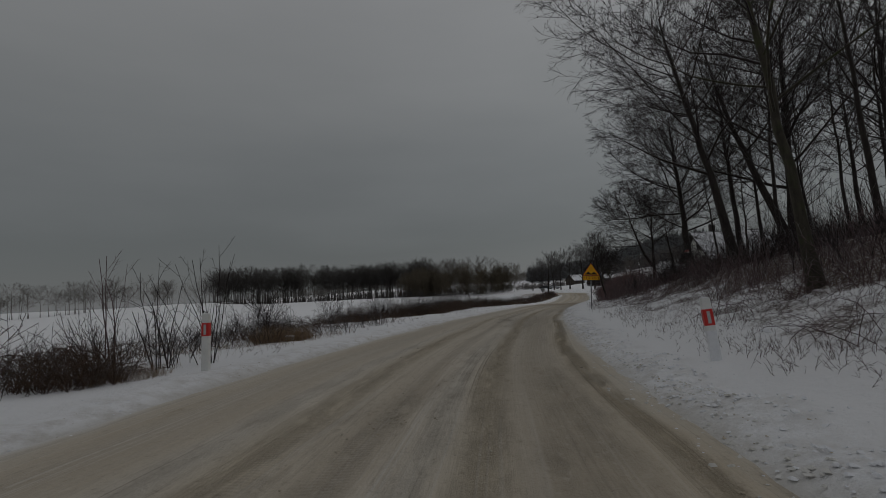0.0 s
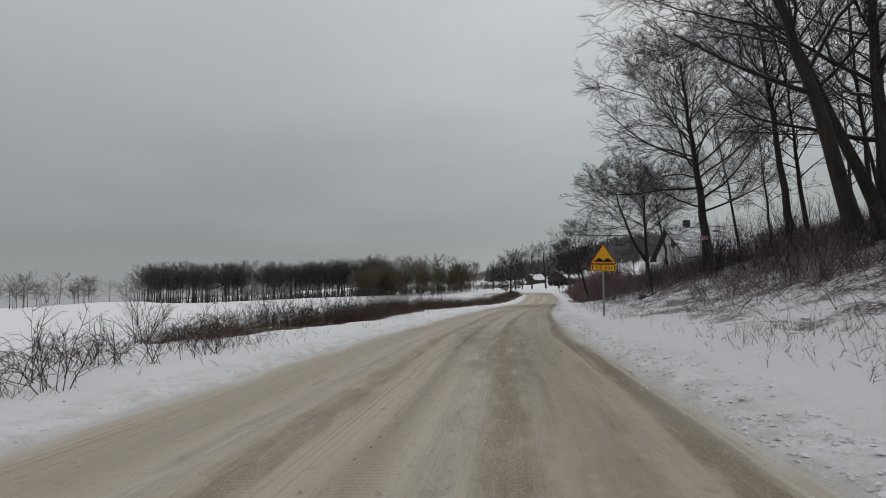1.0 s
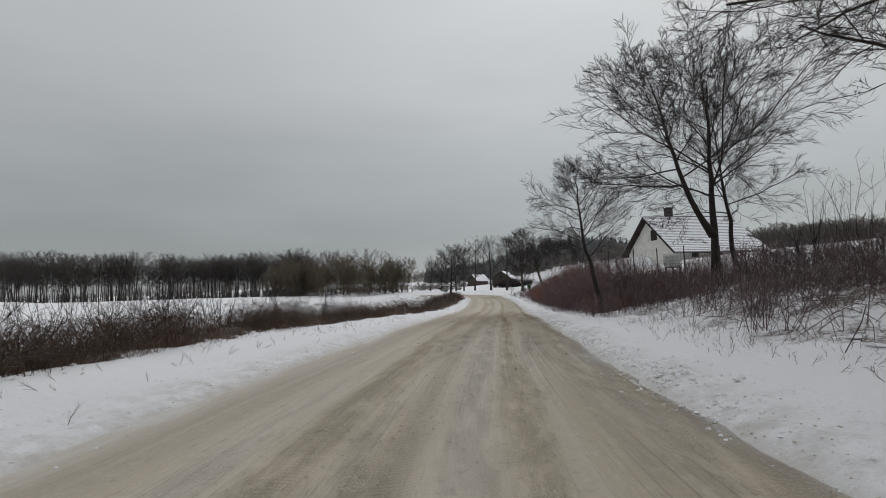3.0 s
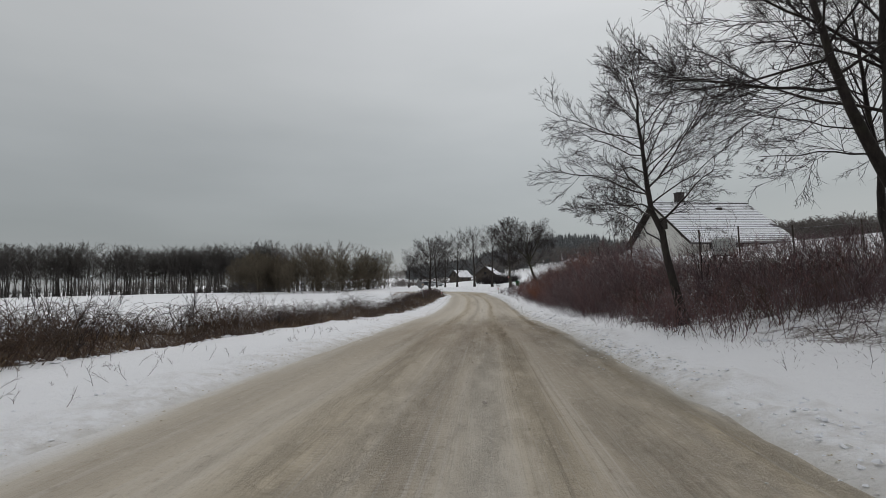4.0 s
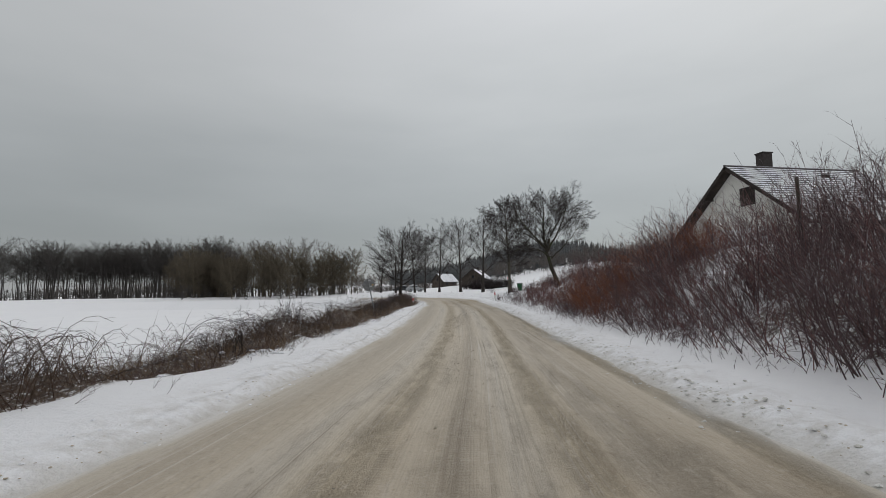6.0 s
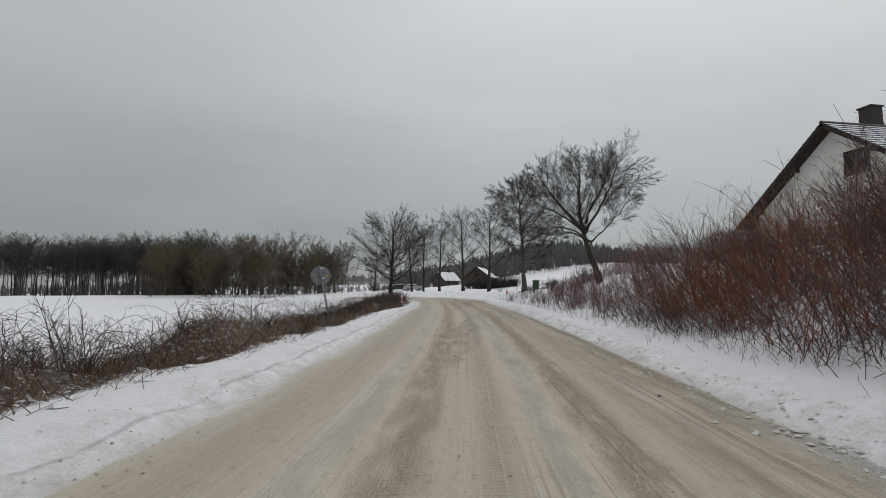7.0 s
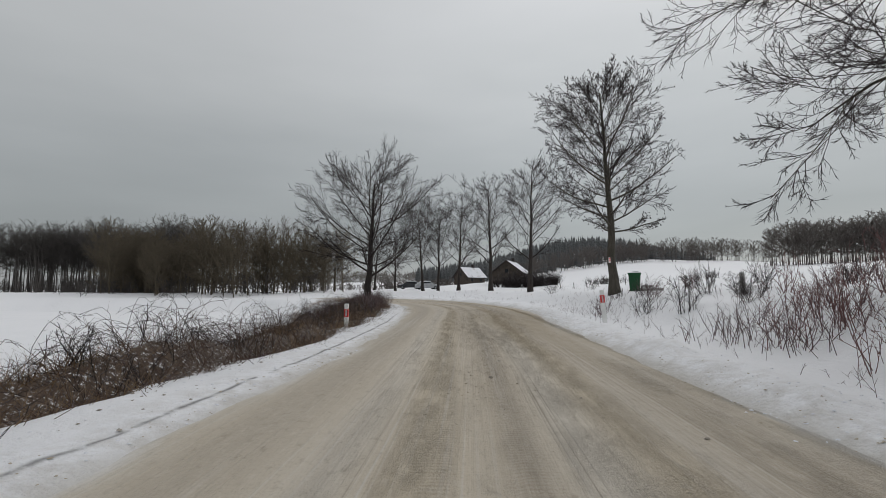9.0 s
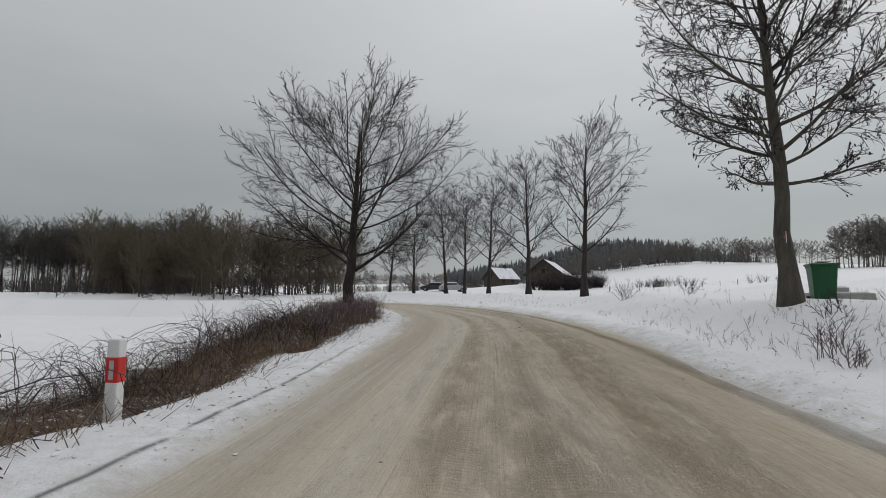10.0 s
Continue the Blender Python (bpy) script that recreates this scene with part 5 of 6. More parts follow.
def round_sign_back(x, y, rz, lean):
    z = ground_at(x, y) - 0.14
    top = thing("road_sign", x, y, z, "round road sign on a leaning post, seen from its grey back", "road sign")
    top.matrix_world = pose(x, y, z, 0, lean, rz)
    part("post", rod_bm((0, 0, -0.4), (0, 0, 2.34), 0.034, 12), GALVANISED, top)
    disc = bmesh.new()
    bmesh.ops.create_cone(disc, cap_ends=True, segments=40, radius1=0.385, radius2=0.385, depth=0.014, matrix=Matrix.Translation((0, -0.055, 1.93)) @ Matrix.Rotation(radians(90), 4, "X"))
    bmesh.ops.bevel(disc, geom=[e for e in disc.edges if len(e.link_faces) == 2 and abs(e.calc_face_angle(0)) > 1], offset=0.004, segments=1, affect="EDGES")
    part("disc", disc, GALVANISED, top, "grey sheet-metal back")
    for bz in (1.76, 2.16):
        clamp = part("clamp", box_bm(0.38, 0.025, 0.035, 0, -0.038, bz, 0.004), GALVANISED, top)
        part("snow", box_bm(0.15, 0.03, 0.035, -0.1, -0.036, bz + 0.034, 0.012), FLUFF, clamp, "snow lying on the bracket")
    part("sticker", box_bm(0.1, 0.003, 0.055, -0.24, -0.046, 1.86), SIGN_YELLOW, top, "small yellow sticker")


def wheelie_bin(x, y, rz):
    z = ground_at(x, y) - 0.12
    top = thing("wheelie_bin", x, y, z, "dark green wheeled rubbish bin standing in the snow", "rubbish bin", rz=rz)
    body = bmesh.new()
    rings = [(0.23, 0.25, 0.06), (0.25, 0.29, 0.4), (0.28, 0.34, 0.93), (0.3, 0.365, 0.95), (0.3, 0.365, 1.0)]
    loops = []
    for w, d, h in rings:
        loops.append([body.verts.new((px, py, h)) for px, py in rounded([(-w, -d), (w, -d), (w, d), (-w, d)], 0.05, 3)])
    for lo, hi in zip(loops, loops[1:]):
        for k in range(len(lo)):
            body.faces.new((lo[k], lo[(k + 1) % len(lo)], hi[(k + 1) % len(lo)], hi[k]))
    body.faces.new(loops[0][::-1])
    body.faces.new(loops[-1])
    part("body", body, BIN_GREEN, top)
    lid = box_bm(0.64, 0.78, 0.05, 0, -0.01, 1.0, 0.02)
    for v in lid.verts:
        if v.co.z > 1.03:
            v.co.z += 0.05 * (1 - (v.co.y / 0.4) ** 2)
    part("lid", lid, BIN_GREEN, top, "domed green lid")
    part("snow", box_bm(0.3, 0.35, 0.04, 0.05, 0.05, 1.09, 0.018), FLUFF, top, "patch of snow on the lid")
    part("handle", rod_bm((-0.24, 0.4, 0.97), (0.24, 0.4, 0.97), 0.016, 10), BIN_GREEN, top)
    part("axle", rod_bm((-0.3, 0.27, 0.1), (0.3, 0.27, 0.1), 0.012, 8), GALVANISED, top)
    for sx in (-0.27, 0.27):
        part("wheel", rod_bm((sx - 0.025, 0.27, 0.1), (sx + 0.025, 0.27, 0.1), 0.1, 18), RUBBER, top)


def tree_plate(x, y, z, rz):
    top = thing("notice_plate", x, y, z, "small red and white notice nailed to a trunk", "notice", rz=rz)
    part("plate", box_bm(0.36, 0.012, 0.25, 0, 0, 0, 0.003), WHITE_PAINT, top)
    part("red_panel", box_bm(0.33, 0.003, 0.13, 0, -0.0085, 0.1), RED_FILM, top)
    for k in range(2):
        part("bar", box_bm(0.26 - 0.06 * k, 0.003, 0.018, 0, -0.0085, 0.06 - 0.035 * k), RED_FILM, top)
    part("bar", box_bm(0.24, 0.002, 0.03, 0, -0.0115, 0.15), WHITE_PAINT, top)
    for bx in (-0.16, 0.16):
        part("nail", rod_bm((bx, -0.012, 0.125), (bx, 0.05, 0.125), 0.006, 6), GALVANISED, top)


warning_sign(7.22, 31.68, 6)
delineator(-4.15, 10.7, 5, 1.0, lift=0.12)
delineator(4.28, 9.7, -8, -5.0, "white roadside post leaning and plastered with snow", True)
delineator(17.15, 114.8, -10, 0.5, low=0.13)
delineator(25.4, 114.0, -18, -4.0, "white roadside post leaning in the verge", lift=0.13)
round_sign_back(12.58, 97.5, 190, 12.0)
wheelie_bin(30.9, 121.9, -30)
tree_plate(17.8, 43.64, 3.95, -25)
tree_plate(29.02, 120.75, 2.15, 50)


# ---- the house on the rise ----
def house():
    x0, x1, y0, y1 = 43.6, 56.0, 96.4, 108.6
    ym, zb, ze, zr = (y0 + y1) / 2, 1.6, 6.4, 11.15
    h = thing("house", (x0 + x1) / 2, ym, zb, "white plastered house with a snowy tiled gable roof", "house")
    h.matrix_world = Matrix()
    bm = bmesh.new()
    prof = [(y0, zb), (y1, zb), (y1, ze), (ym, zr - 0.25), (y0, ze)]
    a = [bm.verts.new((x0, y, z)) for y, z in prof]
    b = [bm.verts.new((x1, y, z)) for y, z in prof]
    bm.faces.new(a)
    bm.faces.new(b[::-1])
    for k in range(5):
        bm.faces.new((a[k], b[k], b[(k + 1) % 5], a[(k + 1) % 5]))
    bmesh.ops.recalc_face_normals(bm, faces=bm.faces)
    part("wall", bm, PLASTER, h)
    over, eave = 0.9, 1.3
    for sgn in (-1, 1):
        span = (y1 - y0) / 2 + eave
        drop = (zr - ze) * span / ((y1 - y0) / 2)
        L = math.hypot(span, drop)
        ang = math.atan2(drop, span)
        m = Matrix.Translation((0, ym, zr)) @ Matrix.Rotation(0 if sgn > 0 else math.pi, 4, "Z") @ Matrix.Rotation(-ang, 4, "X")
        slab = box_bm(x1 - x0 + 2 * over, L, 0.24, 0, L / 2, -0.24, 0.015)
        bmesh.ops.transform(slab, matrix=Matrix.Translation(((x0 + x1) / 2, 0, 0)) @ m, verts=slab.verts)
        slope = part("roof_slope", slab, DARK_WOOD, h, "dark boarded verge and soffit")
        for k in range(22):
            c = box_bm(x1 - x0 + 2 * over - 0.05, L / 22 + 0.05, 0.045, 0, L * (k + 0.5) / 22, 0.0, 0.0, Matrix.Identity(4))
            bmesh.ops.transform(c, matrix=Matrix.Translation(((x0 + x1) / 2, 0, 0)) @ m @ Matrix.Translation((0, 0, 0.012)) @ Matrix.Translation((0, L * (k + 0.5) / 22, 0)) @ Matrix.Rotation(0.11, 4, "X") @ Matrix.Translation((0, -L * (k + 0.5) / 22, 0)), verts=c.verts)
            part("tile_course", c, ROOF, slope)
    part("ridge", rod_bm((x0 - over, ym, zr + 0.05), (x1 + over, ym, zr + 0.05), 0.12, 8), ROOF, h)
    ch = part("chimney", box_bm(0.95, 0.8, 2.2, 47.2, ym + 0.4, zr - 0.8, 0.02), BRICK, h, "dark brick chimney")
    part("cap", box_bm(1.1, 0.95, 0.1, 47.2, ym + 0.4, zr + 1.4, 0.02), BRICK, ch)
    part("skylight", box_bm(0.8, 0.5, 0.35, 51.5, ym - 1.2, zr - 1.1, 0.03), DARK_WOOD, h)
    w = part("window", box_bm(0.1, 1.5, 1.55, x0 - 0.01, ym - 1.3, 7.55, 0.02), DARK_WOOD, h, "window closed with a brown shutter")
    for k in range(6):
        part("slat", box_bm(0.03, 1.3, 0.2, x0 - 0.07, ym - 1.3, 7.62 + 0.24 * k, 0.008), DARK_WOOD, w)
    w = part("window", box_bm(0.1, 1.0, 1.3, x0 - 0.01, ym + 3.2, 4.2, 0.02), WHITE_PAINT, h)
    part("pane", box_bm(0.03, 0.86, 1.16, x0 - 0.06, ym + 3.2, 4.27), PANE, w)
    for k, wx in enumerate((46.5, 50.0, 53.2)):
        w = part("window", box_bm(1.2, 0.1, 1.3, wx, y0 - 0.01, 4.6, 0.02), WHITE_PAINT, h)
        part("pane", box_bm(1.04, 0.03, 1.14, wx, y0 - 0.06, 4.68), PANE, w)
    for py in (y0 + 0.4, y1 - 0.4, ym - 2.6, ym + 2.6):
        pz = zr - 0.42 - abs(py - ym) * (zr - ze) / ((y1 - y0) / 2)
        part("purlin", box_bm(0.8, 0.2, 0.22, x0 - 0.4, py, pz - 0.1, 0.02), DARK_WOOD, h)
    part("gutter", rod_bm((x0 - over, y0 - eave, ze - 1.05), (x1 + over, y0 - eave, ze - 1.05), 0.07, 8), GALVANISED, h)
    part("aerial", rod_bm((x0 + 1.0, ym, zr), (x0 + 0.2, ym, zr + 1.3), 0.015, 6), GALVANISED, h)


house()


def polytunnel(x, y, rz):
    z = ground_at(x, y)
    top = thing("polytunnel", x, y, z, "small milky garden tunnel half covered with snow", "greenhouse", rz=rz)
    bm = bmesh.new()
    rings = []
    for k in range(9):
        rings.append([bm.verts.new((1.4 * math.cos(a), -2.0 + 0.5 * k, 1.7 * math.sin(a))) for a in np.linspace(0, math.pi, 13)])
    for lo, hi in zip(rings, rings[1:]):
        for k in range(12):
            bm.faces.new((lo[k], lo[k + 1], hi[k + 1], hi[k]))
    for ring in (rings[0][::-1], rings[-1]):
        bm.faces.new(ring)
    part("cover", bm, FOIL, top)
    for k in range(5):
        pts = np.array([[(1.43 * math.cos(a), -2.0 + k, 1.73 * math.sin(a)) for a in np.linspace(0, math.pi, 13)]])
        part("hoop", raw_mesh("hoop", *tubes([(pts, np.full((1, 13), 0.02), 6)]), GALVANISED), None, top)


def water_tank(x, y, rz):
    z = ground_at(x, y) + 0.4
    top = thing("water_tank", x, y, z, "white plastic tank in a steel cage on a pallet", "tank", rz=rz)
    part("tank", box_bm(1.1, 0.9, 0.95, 0, 0, 0.2, 0.06), TANK, top)
    for k in range(3):
        part("pallet_block", box_bm(0.12, 1.0, 0.66, -0.5 + 0.5 * k, 0, -0.5, 0.01), OLD_BOARD, top)
    part("pallet_deck", box_bm(1.2, 1.0, 0.03, 0, 0, 0.16, 0.005), OLD_BOARD, top)
    for k in range(7):
        for sy in (-0.5, 0.5):
            part("cage_bar", rod_bm((-0.6 + 0.2 * k, sy, 0.18), (-0.6 + 0.2 * k, sy, 1.2), 0.011, 6), GALVANISED, top)
    for k in range(5):
        for sy in (-0.5, 0.5):
            part("cage_rail", rod_bm((-0.62, sy, 0.2 + 0.25 * k), (0.62, sy, 0.2 + 0.25 * k), 0.011, 6), GALVANISED, top)
        for sx in (-0.6, 0.6):
            part("cage_rail", rod_bm((sx, -0.5, 0.2 + 0.25 * k), (sx, 0.5, 0.2 + 0.25 * k), 0.011, 6), GALVANISED, top)


def wire_fence(points, spacing, height, label, r=0.05, wires=3):
    p = spline(points, spacing)
    z = ground_height(p[:, 0], p[:, 1])
    f = thing("fence", 0, 0, 0, label, "fence")
    tops = []
    for (x, y), g in zip(p, z):
        lean = random.uniform(-0.06, 0.06)
        part("post", rod_bm((x, y, g - 0.3), (x + lean, y + lean, g + height), r, 7, r * 0.85), OLD_BOARD, f)
        tops.append((x, y, g))
    for k in range(wires):
        pts = np.array([[(x, y, g + height * (0.35 + 0.28 * k)) for x, y, g in tops]])
        part("wire", raw_mesh("wire", *tubes([(pts, np.full(pts.shape[:2], 0.006), 3)]), GALVANISED), None, f)


polytunnel(37.4, 96.0, 20)
water_tank(26.6, 70.6, -35)
wire_fence([(22.5, 77.5), (25.2, 73.9), (27.6, 70.6), (30.5, 66.0), (33, 60)], 1.9, 2.25, "wire fence on dark wooden posts above the thicket")
wire_fence([(48, 176), (60, 182), (74, 186), (90, 190)], 3.2, 0.9, "low pasture fence of thin posts in the snow", 0.04, 2)


def cottage(x, y, rz, w, d, wall_h, rise, label, wall, zoff=0.0):
    z = ground_at(x, y) - 0.2 + zoff
    h = thing("cottage", x, y, z, label, "house", "far farm buildings", rz)
    bm = bmesh.new()
    prof = [(-d / 2, 0), (d / 2, 0), (d / 2, wall_h), (0, wall_h + rise), (-d / 2, wall_h)]
    a, b = [bm.verts.new((-w / 2, py, pz)) for py, pz in prof], [bm.verts.new((w / 2, py, pz)) for py, pz in prof]
    bm.faces.new(a)
    bm.faces.new(b[::-1])
    for k in range(5):
        bm.faces.new((a[k], b[k], b[(k + 1) % 5], a[(k + 1) % 5]))
    bmesh.ops.recalc_face_normals(bm, faces=bm.faces)
    part("wall", bm, wall, h)
    for sgn in (0, math.pi):
        L, ang = math.hypot(d / 2 + 0.5, rise * (1 + 1.0 / d)), math.atan2(rise, d / 2)
        slab = box_bm(w + 0.8, L, 0.16, 0, L / 2, 0.02, 0.03)
        bmesh.ops.transform(slab, matrix=Matrix.Translation((0, 0, wall_h + rise)) @ Matrix.Rotation(sgn, 4, "Z") @ Matrix.Rotation(-ang, 4, "X"), verts=slab.verts)
        part("roof_slope", slab, ROOF, h, "roof under patchy snow")
    part("chimney", box_bm(0.6, 0.6, 1.4, w * 0.2, 0, wall_h + rise - 0.5, 0.02), BRICK, h)
    for k in (-1, 1):
        win = part("window", box_bm(0.9, 0.1, 1.0, k * w * 0.25, -d / 2 - 0.02, 1.0, 0.02), OLD_BOARD, h)
        part("pane", box_bm(0.74, 0.03, 0.84, k * w * 0.25, -d / 2 - 0.08, 1.08), PANE, win)
    win = part("window", box_bm(0.1, 0.8, 0.9, -w / 2 - 0.02, 0, wall_h, 0.02), OLD_BOARD, h)
    part("pane", box_bm(0.03, 0.66, 0.76, -w / 2 - 0.08, 0, wall_h + 0.07), PANE, win)


cottage(46.3, 199.7, 62, 9.0, 6.6, 2.2, 2.5, "low dark wooden farmhouse under a snowy roof", OLD_BOARD)
cottage(41.8, 224.3, 35, 6.5, 5, 2.4, 2.3, "small brown farmhouse under a snowy roof", OLD_BOARD)


def parked_car(x, y, rz, label, paint):
    z = ground_at(x, y)
    top = thing("car", x, y, z, label, "car", "parked cars", rz)
    bm = bmesh.new()
    prof = [(-2.1, 0.3), (2.1, 0.3), (2.15, 0.75), (1.15, 0.95), (0.45, 1.42), (-1.2, 1.45), (-1.95, 0.98), (-2.15, 0.8)]
    a, b = [bm.verts.new((px, -0.82, pz)) for px, pz in prof], [bm.verts.new((px, 0.82, pz)) for px, pz in prof]
    for v in a + b:
        if v.co.z > 1.2:
            v.co.y *= 0.8
    bm.faces.new(a)
    bm.faces.new(b[::-1])
    for k in range(8):
        bm.faces.new((a[k], b[k], b[(k + 1) % 8], a[(k + 1) % 8]))
    bmesh.ops.recalc_face_normals(bm, faces=bm.faces)
    bmesh.ops.bevel(bm, geom=bm.edges[:], offset=0.06, segments=2, affect="EDGES")
    part("body", bm, paint, top)
    part("snow_cover", box_bm(1.7, 1.25, 0.14, -0.35, 0, 1.42, 0.06), FLUFF, top, "thick snow on the roof")
    part("snow_cover", box_bm(0.85, 1.4, 0.08, 1.6, 0, 0.88, 0.035), FLUFF, top, "snow on the bonnet")
    for sy in (-1, 1):
        part("side_window", box_bm(1.5, 0.02, 0.36, -0.35, sy * 0.752, 0.98, 0.005), PANE, top)
        for wx in (-1.3, 1.3):
            wh = part("wheel", rod_bm((wx, sy * 0.7, 0.31), (wx, sy * 0.86, 0.31), 0.31, 20), RUBBER, top)
            part("rim", rod_bm((wx, sy * 0.86, 0.31), (wx, sy * 0.868, 0.31), 0.19, 14), GALVANISED, wh)


parked_car(26.8, 186.0, 10, "silver parked car thickly covered with snow", CAR_PAINT)
parked_car(24.0, 192.0, 170, "dark parked car with snow on its roof by the farm", DARK_CAR)


coppice("hedge", scatter(46.4, 190.0, 7.0, 1.6, 100, 0.2), 14, 2.9, TWIG, "dark bare hedge in front of the farm", rng, 0.025, 0.4, category="hedge")
coppice("hedge", np.concatenate([scatter(62.1, 192.0, 3.6, 1.6, 16, 0.2), scatter(55.0, 200.0, 2.5, 1.5, 6), scatter(74.0, 205.0, 7.0, 1.6, 8, 0.3), scatter(88.0, 196.0, 8.0, 1.4, 9, 0.3)]), 9, 1.9, WOOD_NEAR, "bare bushes on the white slope", rng, 0.025, 0.4, category="hedge")


# ---- small things on the verges ----
def young_spruce(x, y, h):
    z = ground_at(x, y)
    r = np.random.default_rng(7)
    top = thing("spruce_sapling", x, y, z, "tiny dark green spruce poking out of the snow", "tree")
    P = np.array([[(0, 0, -0.1), (0.01, 0, h * 0.5), (0.0, 0.02, h)]])
    part("trunk", raw_mesh("trunk", *tubes([(P, np.array([[0.02, 0.014, 0.006]]), 6)]), BARK), None, top)
    P1, R1 = sprout(r, P, np.array([[0.02, 0.014, 0.006]]), 26, 0.18, 0.97, 62, 0.5, 4, 0.05, 0.12, 0.5, 0.006, fall=0.75)
    P2, R2 = sprout(r, P1, R1 * 2.6, 10, 0.1, 1.0, 45, 0.28, 2, 0.1, 0.05, 0.8, 0.013)
    part("needles", raw_mesh("needles", *tubes([(P1, R1 * 2.0, 4), (P2, R2, 4)]), GREEN_NEEDLE), None, top)


young_spruce(33.7, 122.0, 0.75)


def marker_post(x, y, h, tilt, label):
    top = thing("marker_post", x, y, ground_at(x, y), label, "post")
    top.matrix_world = pose(x, y, ground_at(x, y), 0, tilt, 15)
    part("post", box_bm(0.14, 0.14, h + 0.3, 0, 0, -0.3, 0.015), CONCRETE, top)
    part("snow_cap", box_bm(0.13, 0.13, 0.03, 0, 0, h, 0.012), FLUFF, top)


marker_post(33.0, 117.2, 0.6, -4, "grey concrete boundary post in the snow")


def block(x, y, w, d, h, rz, label, material=CONCRETE):
    top = thing("concrete_block", x, y, ground_at(x, y) - 0.06, label, "block", rz=rz)
    bm = box_bm(w, d, h, 0, 0, 0, 0.02)
    for v in bm.verts:
        v.co += Vector((random.uniform(-1, 1), random.uniform(-1, 1), random.uniform(-1, 1))) * 0.012
    part("block", bm, material, top)
    part("snow", box_bm(w * 0.86, d * 0.8, 0.05, 0, 0, h - 0.005, 0.022), FLUFF, top, "snow on its top")


block(-5.4, 17.5, 0.32, 0.22, 0.2, 20, "grey concrete block beside the scrub")
block(31.9, 122.5, 1.5, 0.5, 0.22, -20, "low concrete kerb beside the bin")
block(32.1, 122.8, 0.5, 0.4, 0.36, 10, "small concrete block beside the bin")


def shrub(x, y, n, h, spread, seed, label, material=TWIG, r=0.009, kids=6):
    r_ = np.random.default_rng(seed)
    z = ground_at(x, y)
    top = thing("shrub", x, y, z, label, "shrub", "shrubs on the verges")
    d = unit(np.stack([r_.normal(size=n) * spread, r_.normal(size=n) * spread, np.ones(n)], 1))
    H = h * r_.uniform(0.5, 1.1, n)
    p = [np.stack([r_.normal(size=n) * 0.12, r_.normal(size=n) * 0.12, np.full(n, -0.08)], 1)]
    for _ in range(4):
        p.append(p[-1] + d * (H / 4)[:, None])
        d = unit(d + r_.normal(size=d.shape) * 0.09)
    P = np.stack(p, 1)
    R = np.linspace(1, 0.35, 5)[None] * r * r_.uniform(0.7, 1.3, (n, 1))
    P2, R2 = sprout(r_, P, R, kids, 0.25, 1.0, 34, 0.42, 3, 0.1, 0.05, 0.65, 0.005)
    P3, R3 = sprout(r_, P2, R2, 3, 0.3, 1.0, 38, 0.45, 2, 0.1, 0.05, 0.65, 0.004)
    for q in range(n):
        a, b = slice(q * kids, (q + 1) * kids), slice(q * kids * 3, (q + 1) * kids * 3)
        part("stem", raw_mesh("stem", *tubes([(P[q:q + 1], R[q:q + 1], 5), (P2[a], R2[a], 3), (P3[b], R3[b], 3)]), material), None, top)


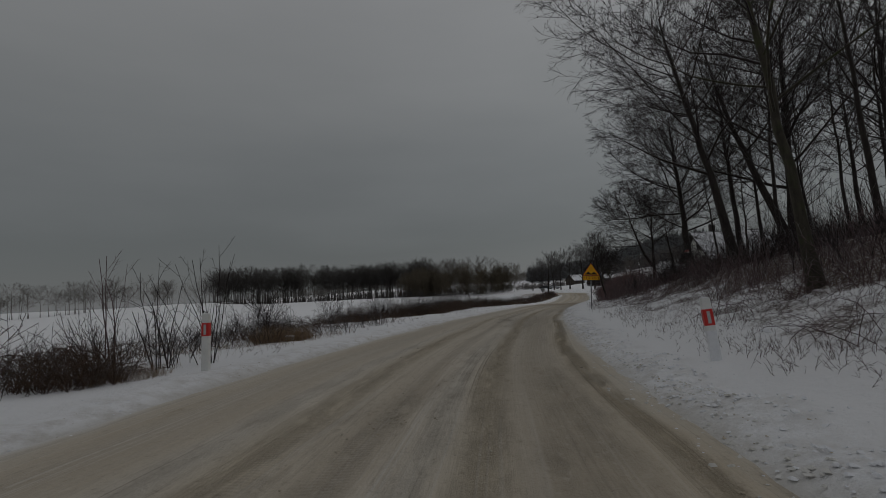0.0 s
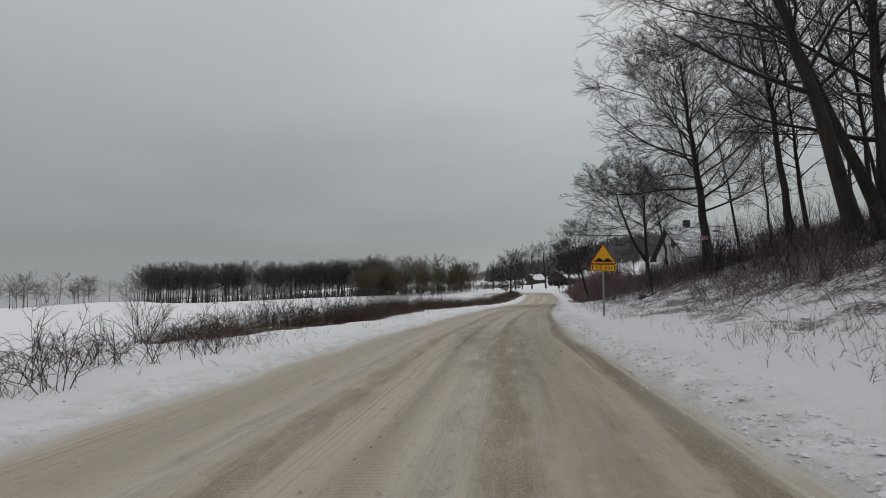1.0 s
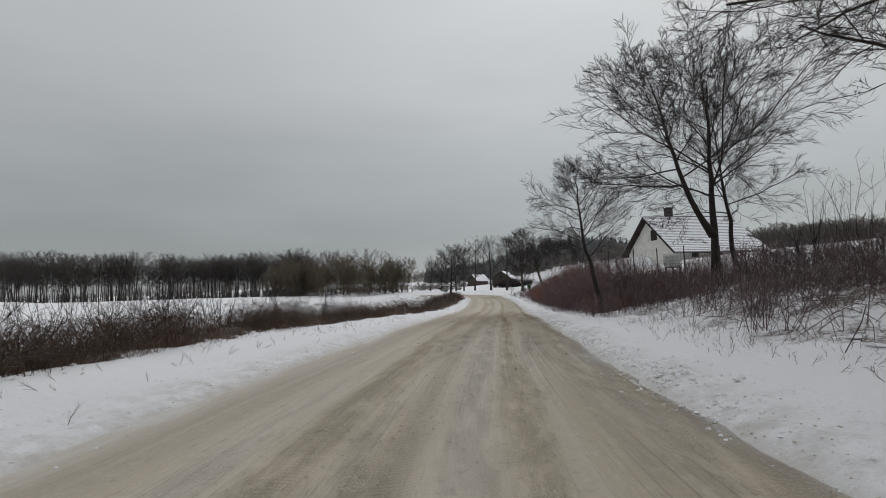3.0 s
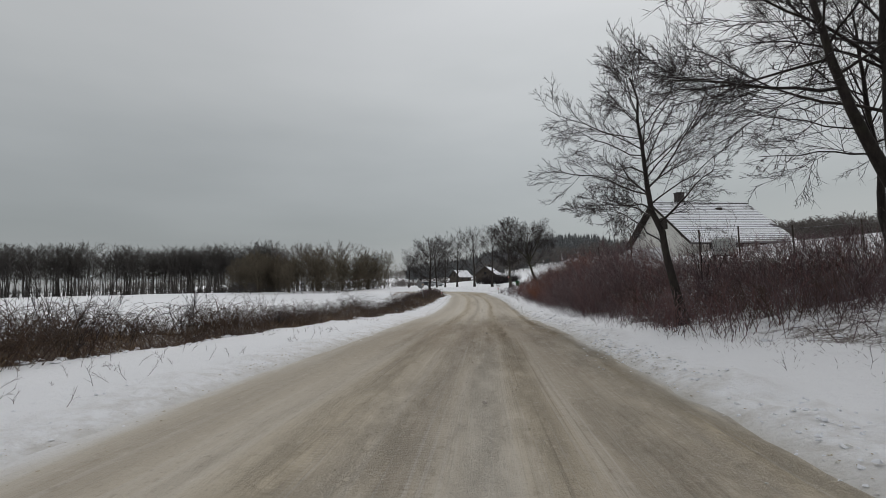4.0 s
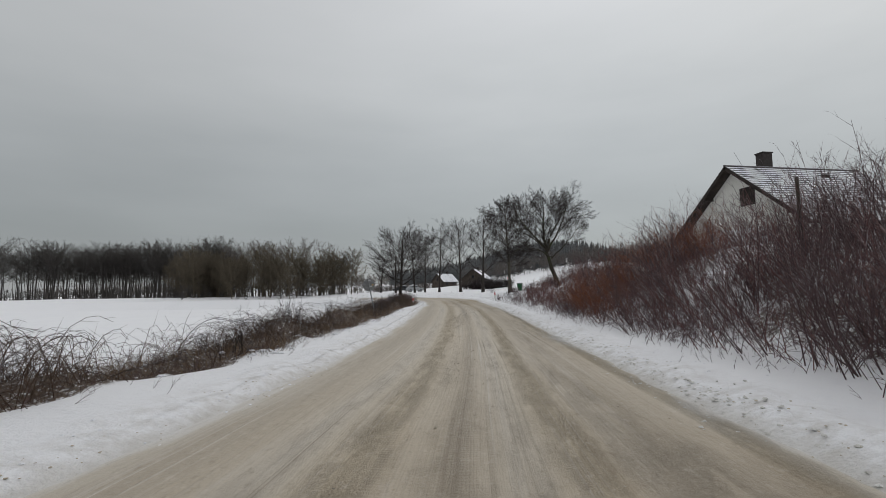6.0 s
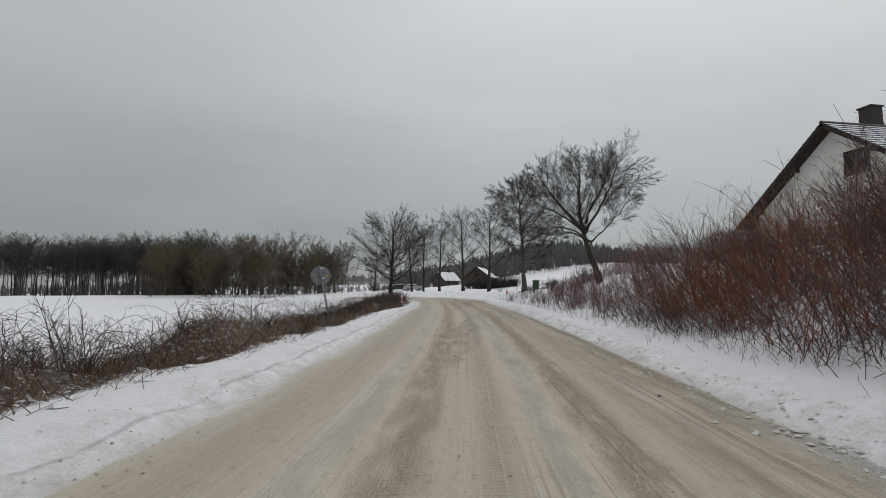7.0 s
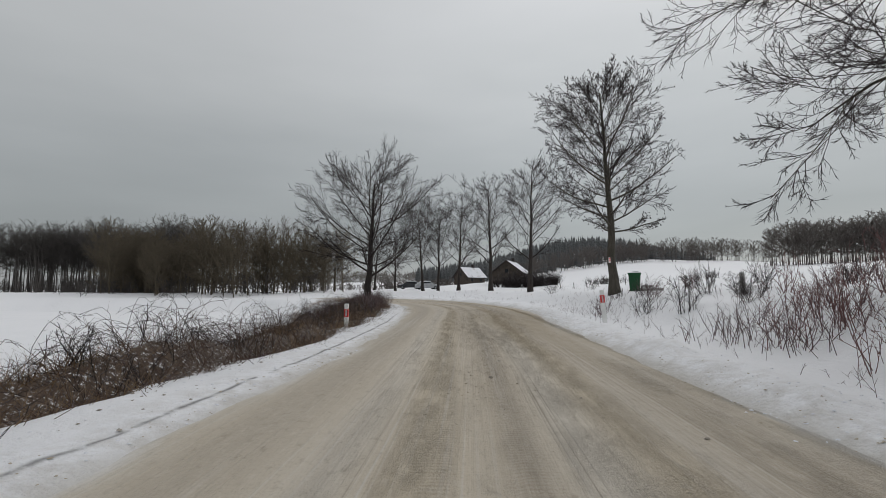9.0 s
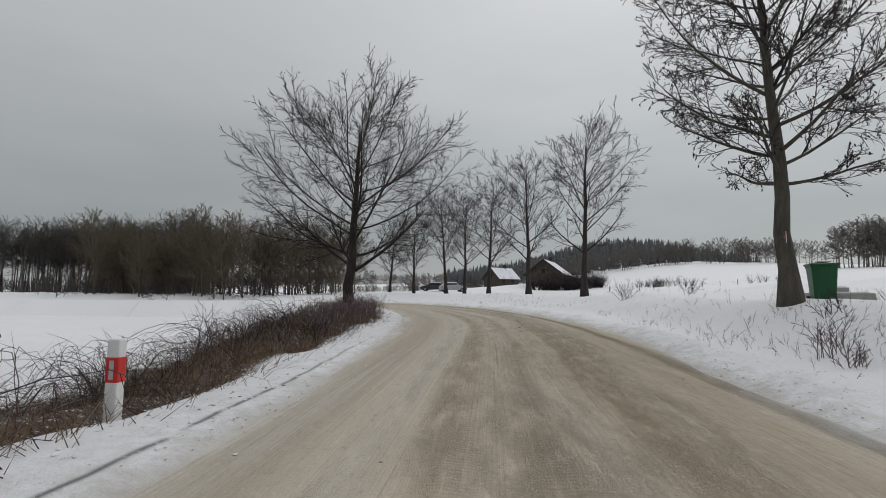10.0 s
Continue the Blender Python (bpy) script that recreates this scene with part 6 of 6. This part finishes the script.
for k, (x, y, n, h, sp) in enumerate([(-6.5, 11.3, 4, 2.9, 0.06), (-5.6, 11.6, 9, 2.3, 0.11), (-5.0, 12.2, 9, 2.6, 0.12), (-7.6, 12.0, 5, 1.3, 0.3), (-6.6, 18.6, 30, 1.7, 0.36), (-8.0, 21.4, 16, 1.9, 0.35), (-6.8, 8.6, 12, 1.3, 0.5),
                                       (-7.4, 27.5, 18, 1.7, 0.35), (11.6, 37.6, 18, 2.2, 0.28), (13.6, 39.0, 10, 2.6, 0.2), (9.4, 12.5, 12, 1.6, 0.45), (8.0, 9.6, 10, 1.5, 0.6), (11.5, 44.5, 9, 2.3, 0.2),
                                       (17.5, 60.5, 14, 2.8, 0.2), (1.0, 62.0, 10, 1.7, 0.25), (2.4, 66.5, 12, 1.6, 0.35), (11.4, 103.6, 12, 1.6, 0.2), (11.9, 102.8, 10, 1.5, 0.16), (6.0, 82.0, 14, 1.5, 0.3),
                                       (13.8, 120.5, 26, 1.4, 0.34), (14.6, 123.0, 20, 1.5, 0.3), (27.0, 117.5, 14, 0.9, 0.4), (28.6, 119.2, 10, 0.6, 0.5), (27.6, 110.5, 22, 0.9, 0.35), (30.0, 108.5, 24, 0.9, 0.3), (31.0, 134.0, 16, 1.1, 0.35), (33.0, 131.5, 12, 0.9, 0.4), (28.5, 107.2, 24, 1.1, 0.3), (30.6, 110.3, 22, 0.9, 0.32), (29.4, 112.8, 18, 0.8, 0.35), (32.2, 112.4, 22, 0.9, 0.3), (27.6, 105.0, 22, 1.1, 0.3), (26.9, 114.2, 16, 0.8, 0.4), (27.9, 115.4, 18, 0.95, 0.4), (29.2, 114.3, 20, 1.2, 0.38), (28.4, 116.9, 14, 0.8, 0.4), (30.2, 116.4, 16, 1.0, 0.35), (27.2, 112.4, 18, 1.1, 0.42), (30.8, 113.6, 18, 1.2, 0.35), (26.6, 116.6, 10, 0.5, 0.5)]):
    shrub(x, y, n, h, sp, 300 + k, "leafless shrub with upright stems in the snow", TWIG if k % 3 else TWIG_BROWN, 0.013 if k < 3 else 0.009 if h > 1.5 else 0.007, 3 if k < 3 else 6)


def fallen_branch(x, y, length, rz, seed):
    r = np.random.default_rng(seed)
    top = thing("fallen_branch", x, y, ground_at(x, y), "broken bare branch lying on the snow", "branch", "fallen branches", rz)
    P = np.array([[(0, 0, 0.02), (length * 0.35, 0.08, 0.12), (length * 0.7, 0.0, 0.3), (length, 0.12, 0.52)]])
    R = np.array([[0.018, 0.016, 0.013, 0.006]])
    part("stem", raw_mesh("stem", *tubes([(P, R, 6)]), BARK_PALE), None, top)
    P1, R1 = sprout(r, P, R, 4, 0.2, 0.95, 45, 0.4, 3, 0.1, 0.0, 0.6, 0.006)
    for q in range(4):
        part("twig", raw_mesh("twig", *tubes([(P1[q:q + 1], R1[q:q + 1], 4)]), BARK_PALE), None, top)


for k, (x, y, L, a) in enumerate([(14.3, 59.8, 0.85, 35)]):
    fallen_branch(x, y, L, a, 400 + k)


def root_plate(x, y, seed):
    r = np.random.default_rng(seed)
    top = thing("tree_stump", x, y, ground_at(x, y), "dark broken stump with roots under snow", "stump")
    bm = bmesh.new()
    bmesh.ops.create_icosphere(bm, subdivisions=3, radius=0.2)
    for v in bm.verts:
        v.co *= 1 + 0.5 * noise.noise(v.co * 4.0) + 0.25 * noise.noise(v.co * 11.0)
        v.co.z *= 0.5
    part("stump", bm, BARK, top)
    P, R = sprout(r, np.array([[(0, 0, -0.1), (0, 0, 0.05), (0, 0, 0.2)]]), np.array([[0.1, 0.1, 0.08]]), 9, 0.1, 0.9, 95, 2.0, 4, 0.2, -0.1, 0.4, 0.02)
    for q in range(9):
        part("root", raw_mesh("root", *tubes([(P[q:q + 1], R[q:q + 1], 5)]), BARK), None, top)


root_plate(10.9, 37.0, 3)
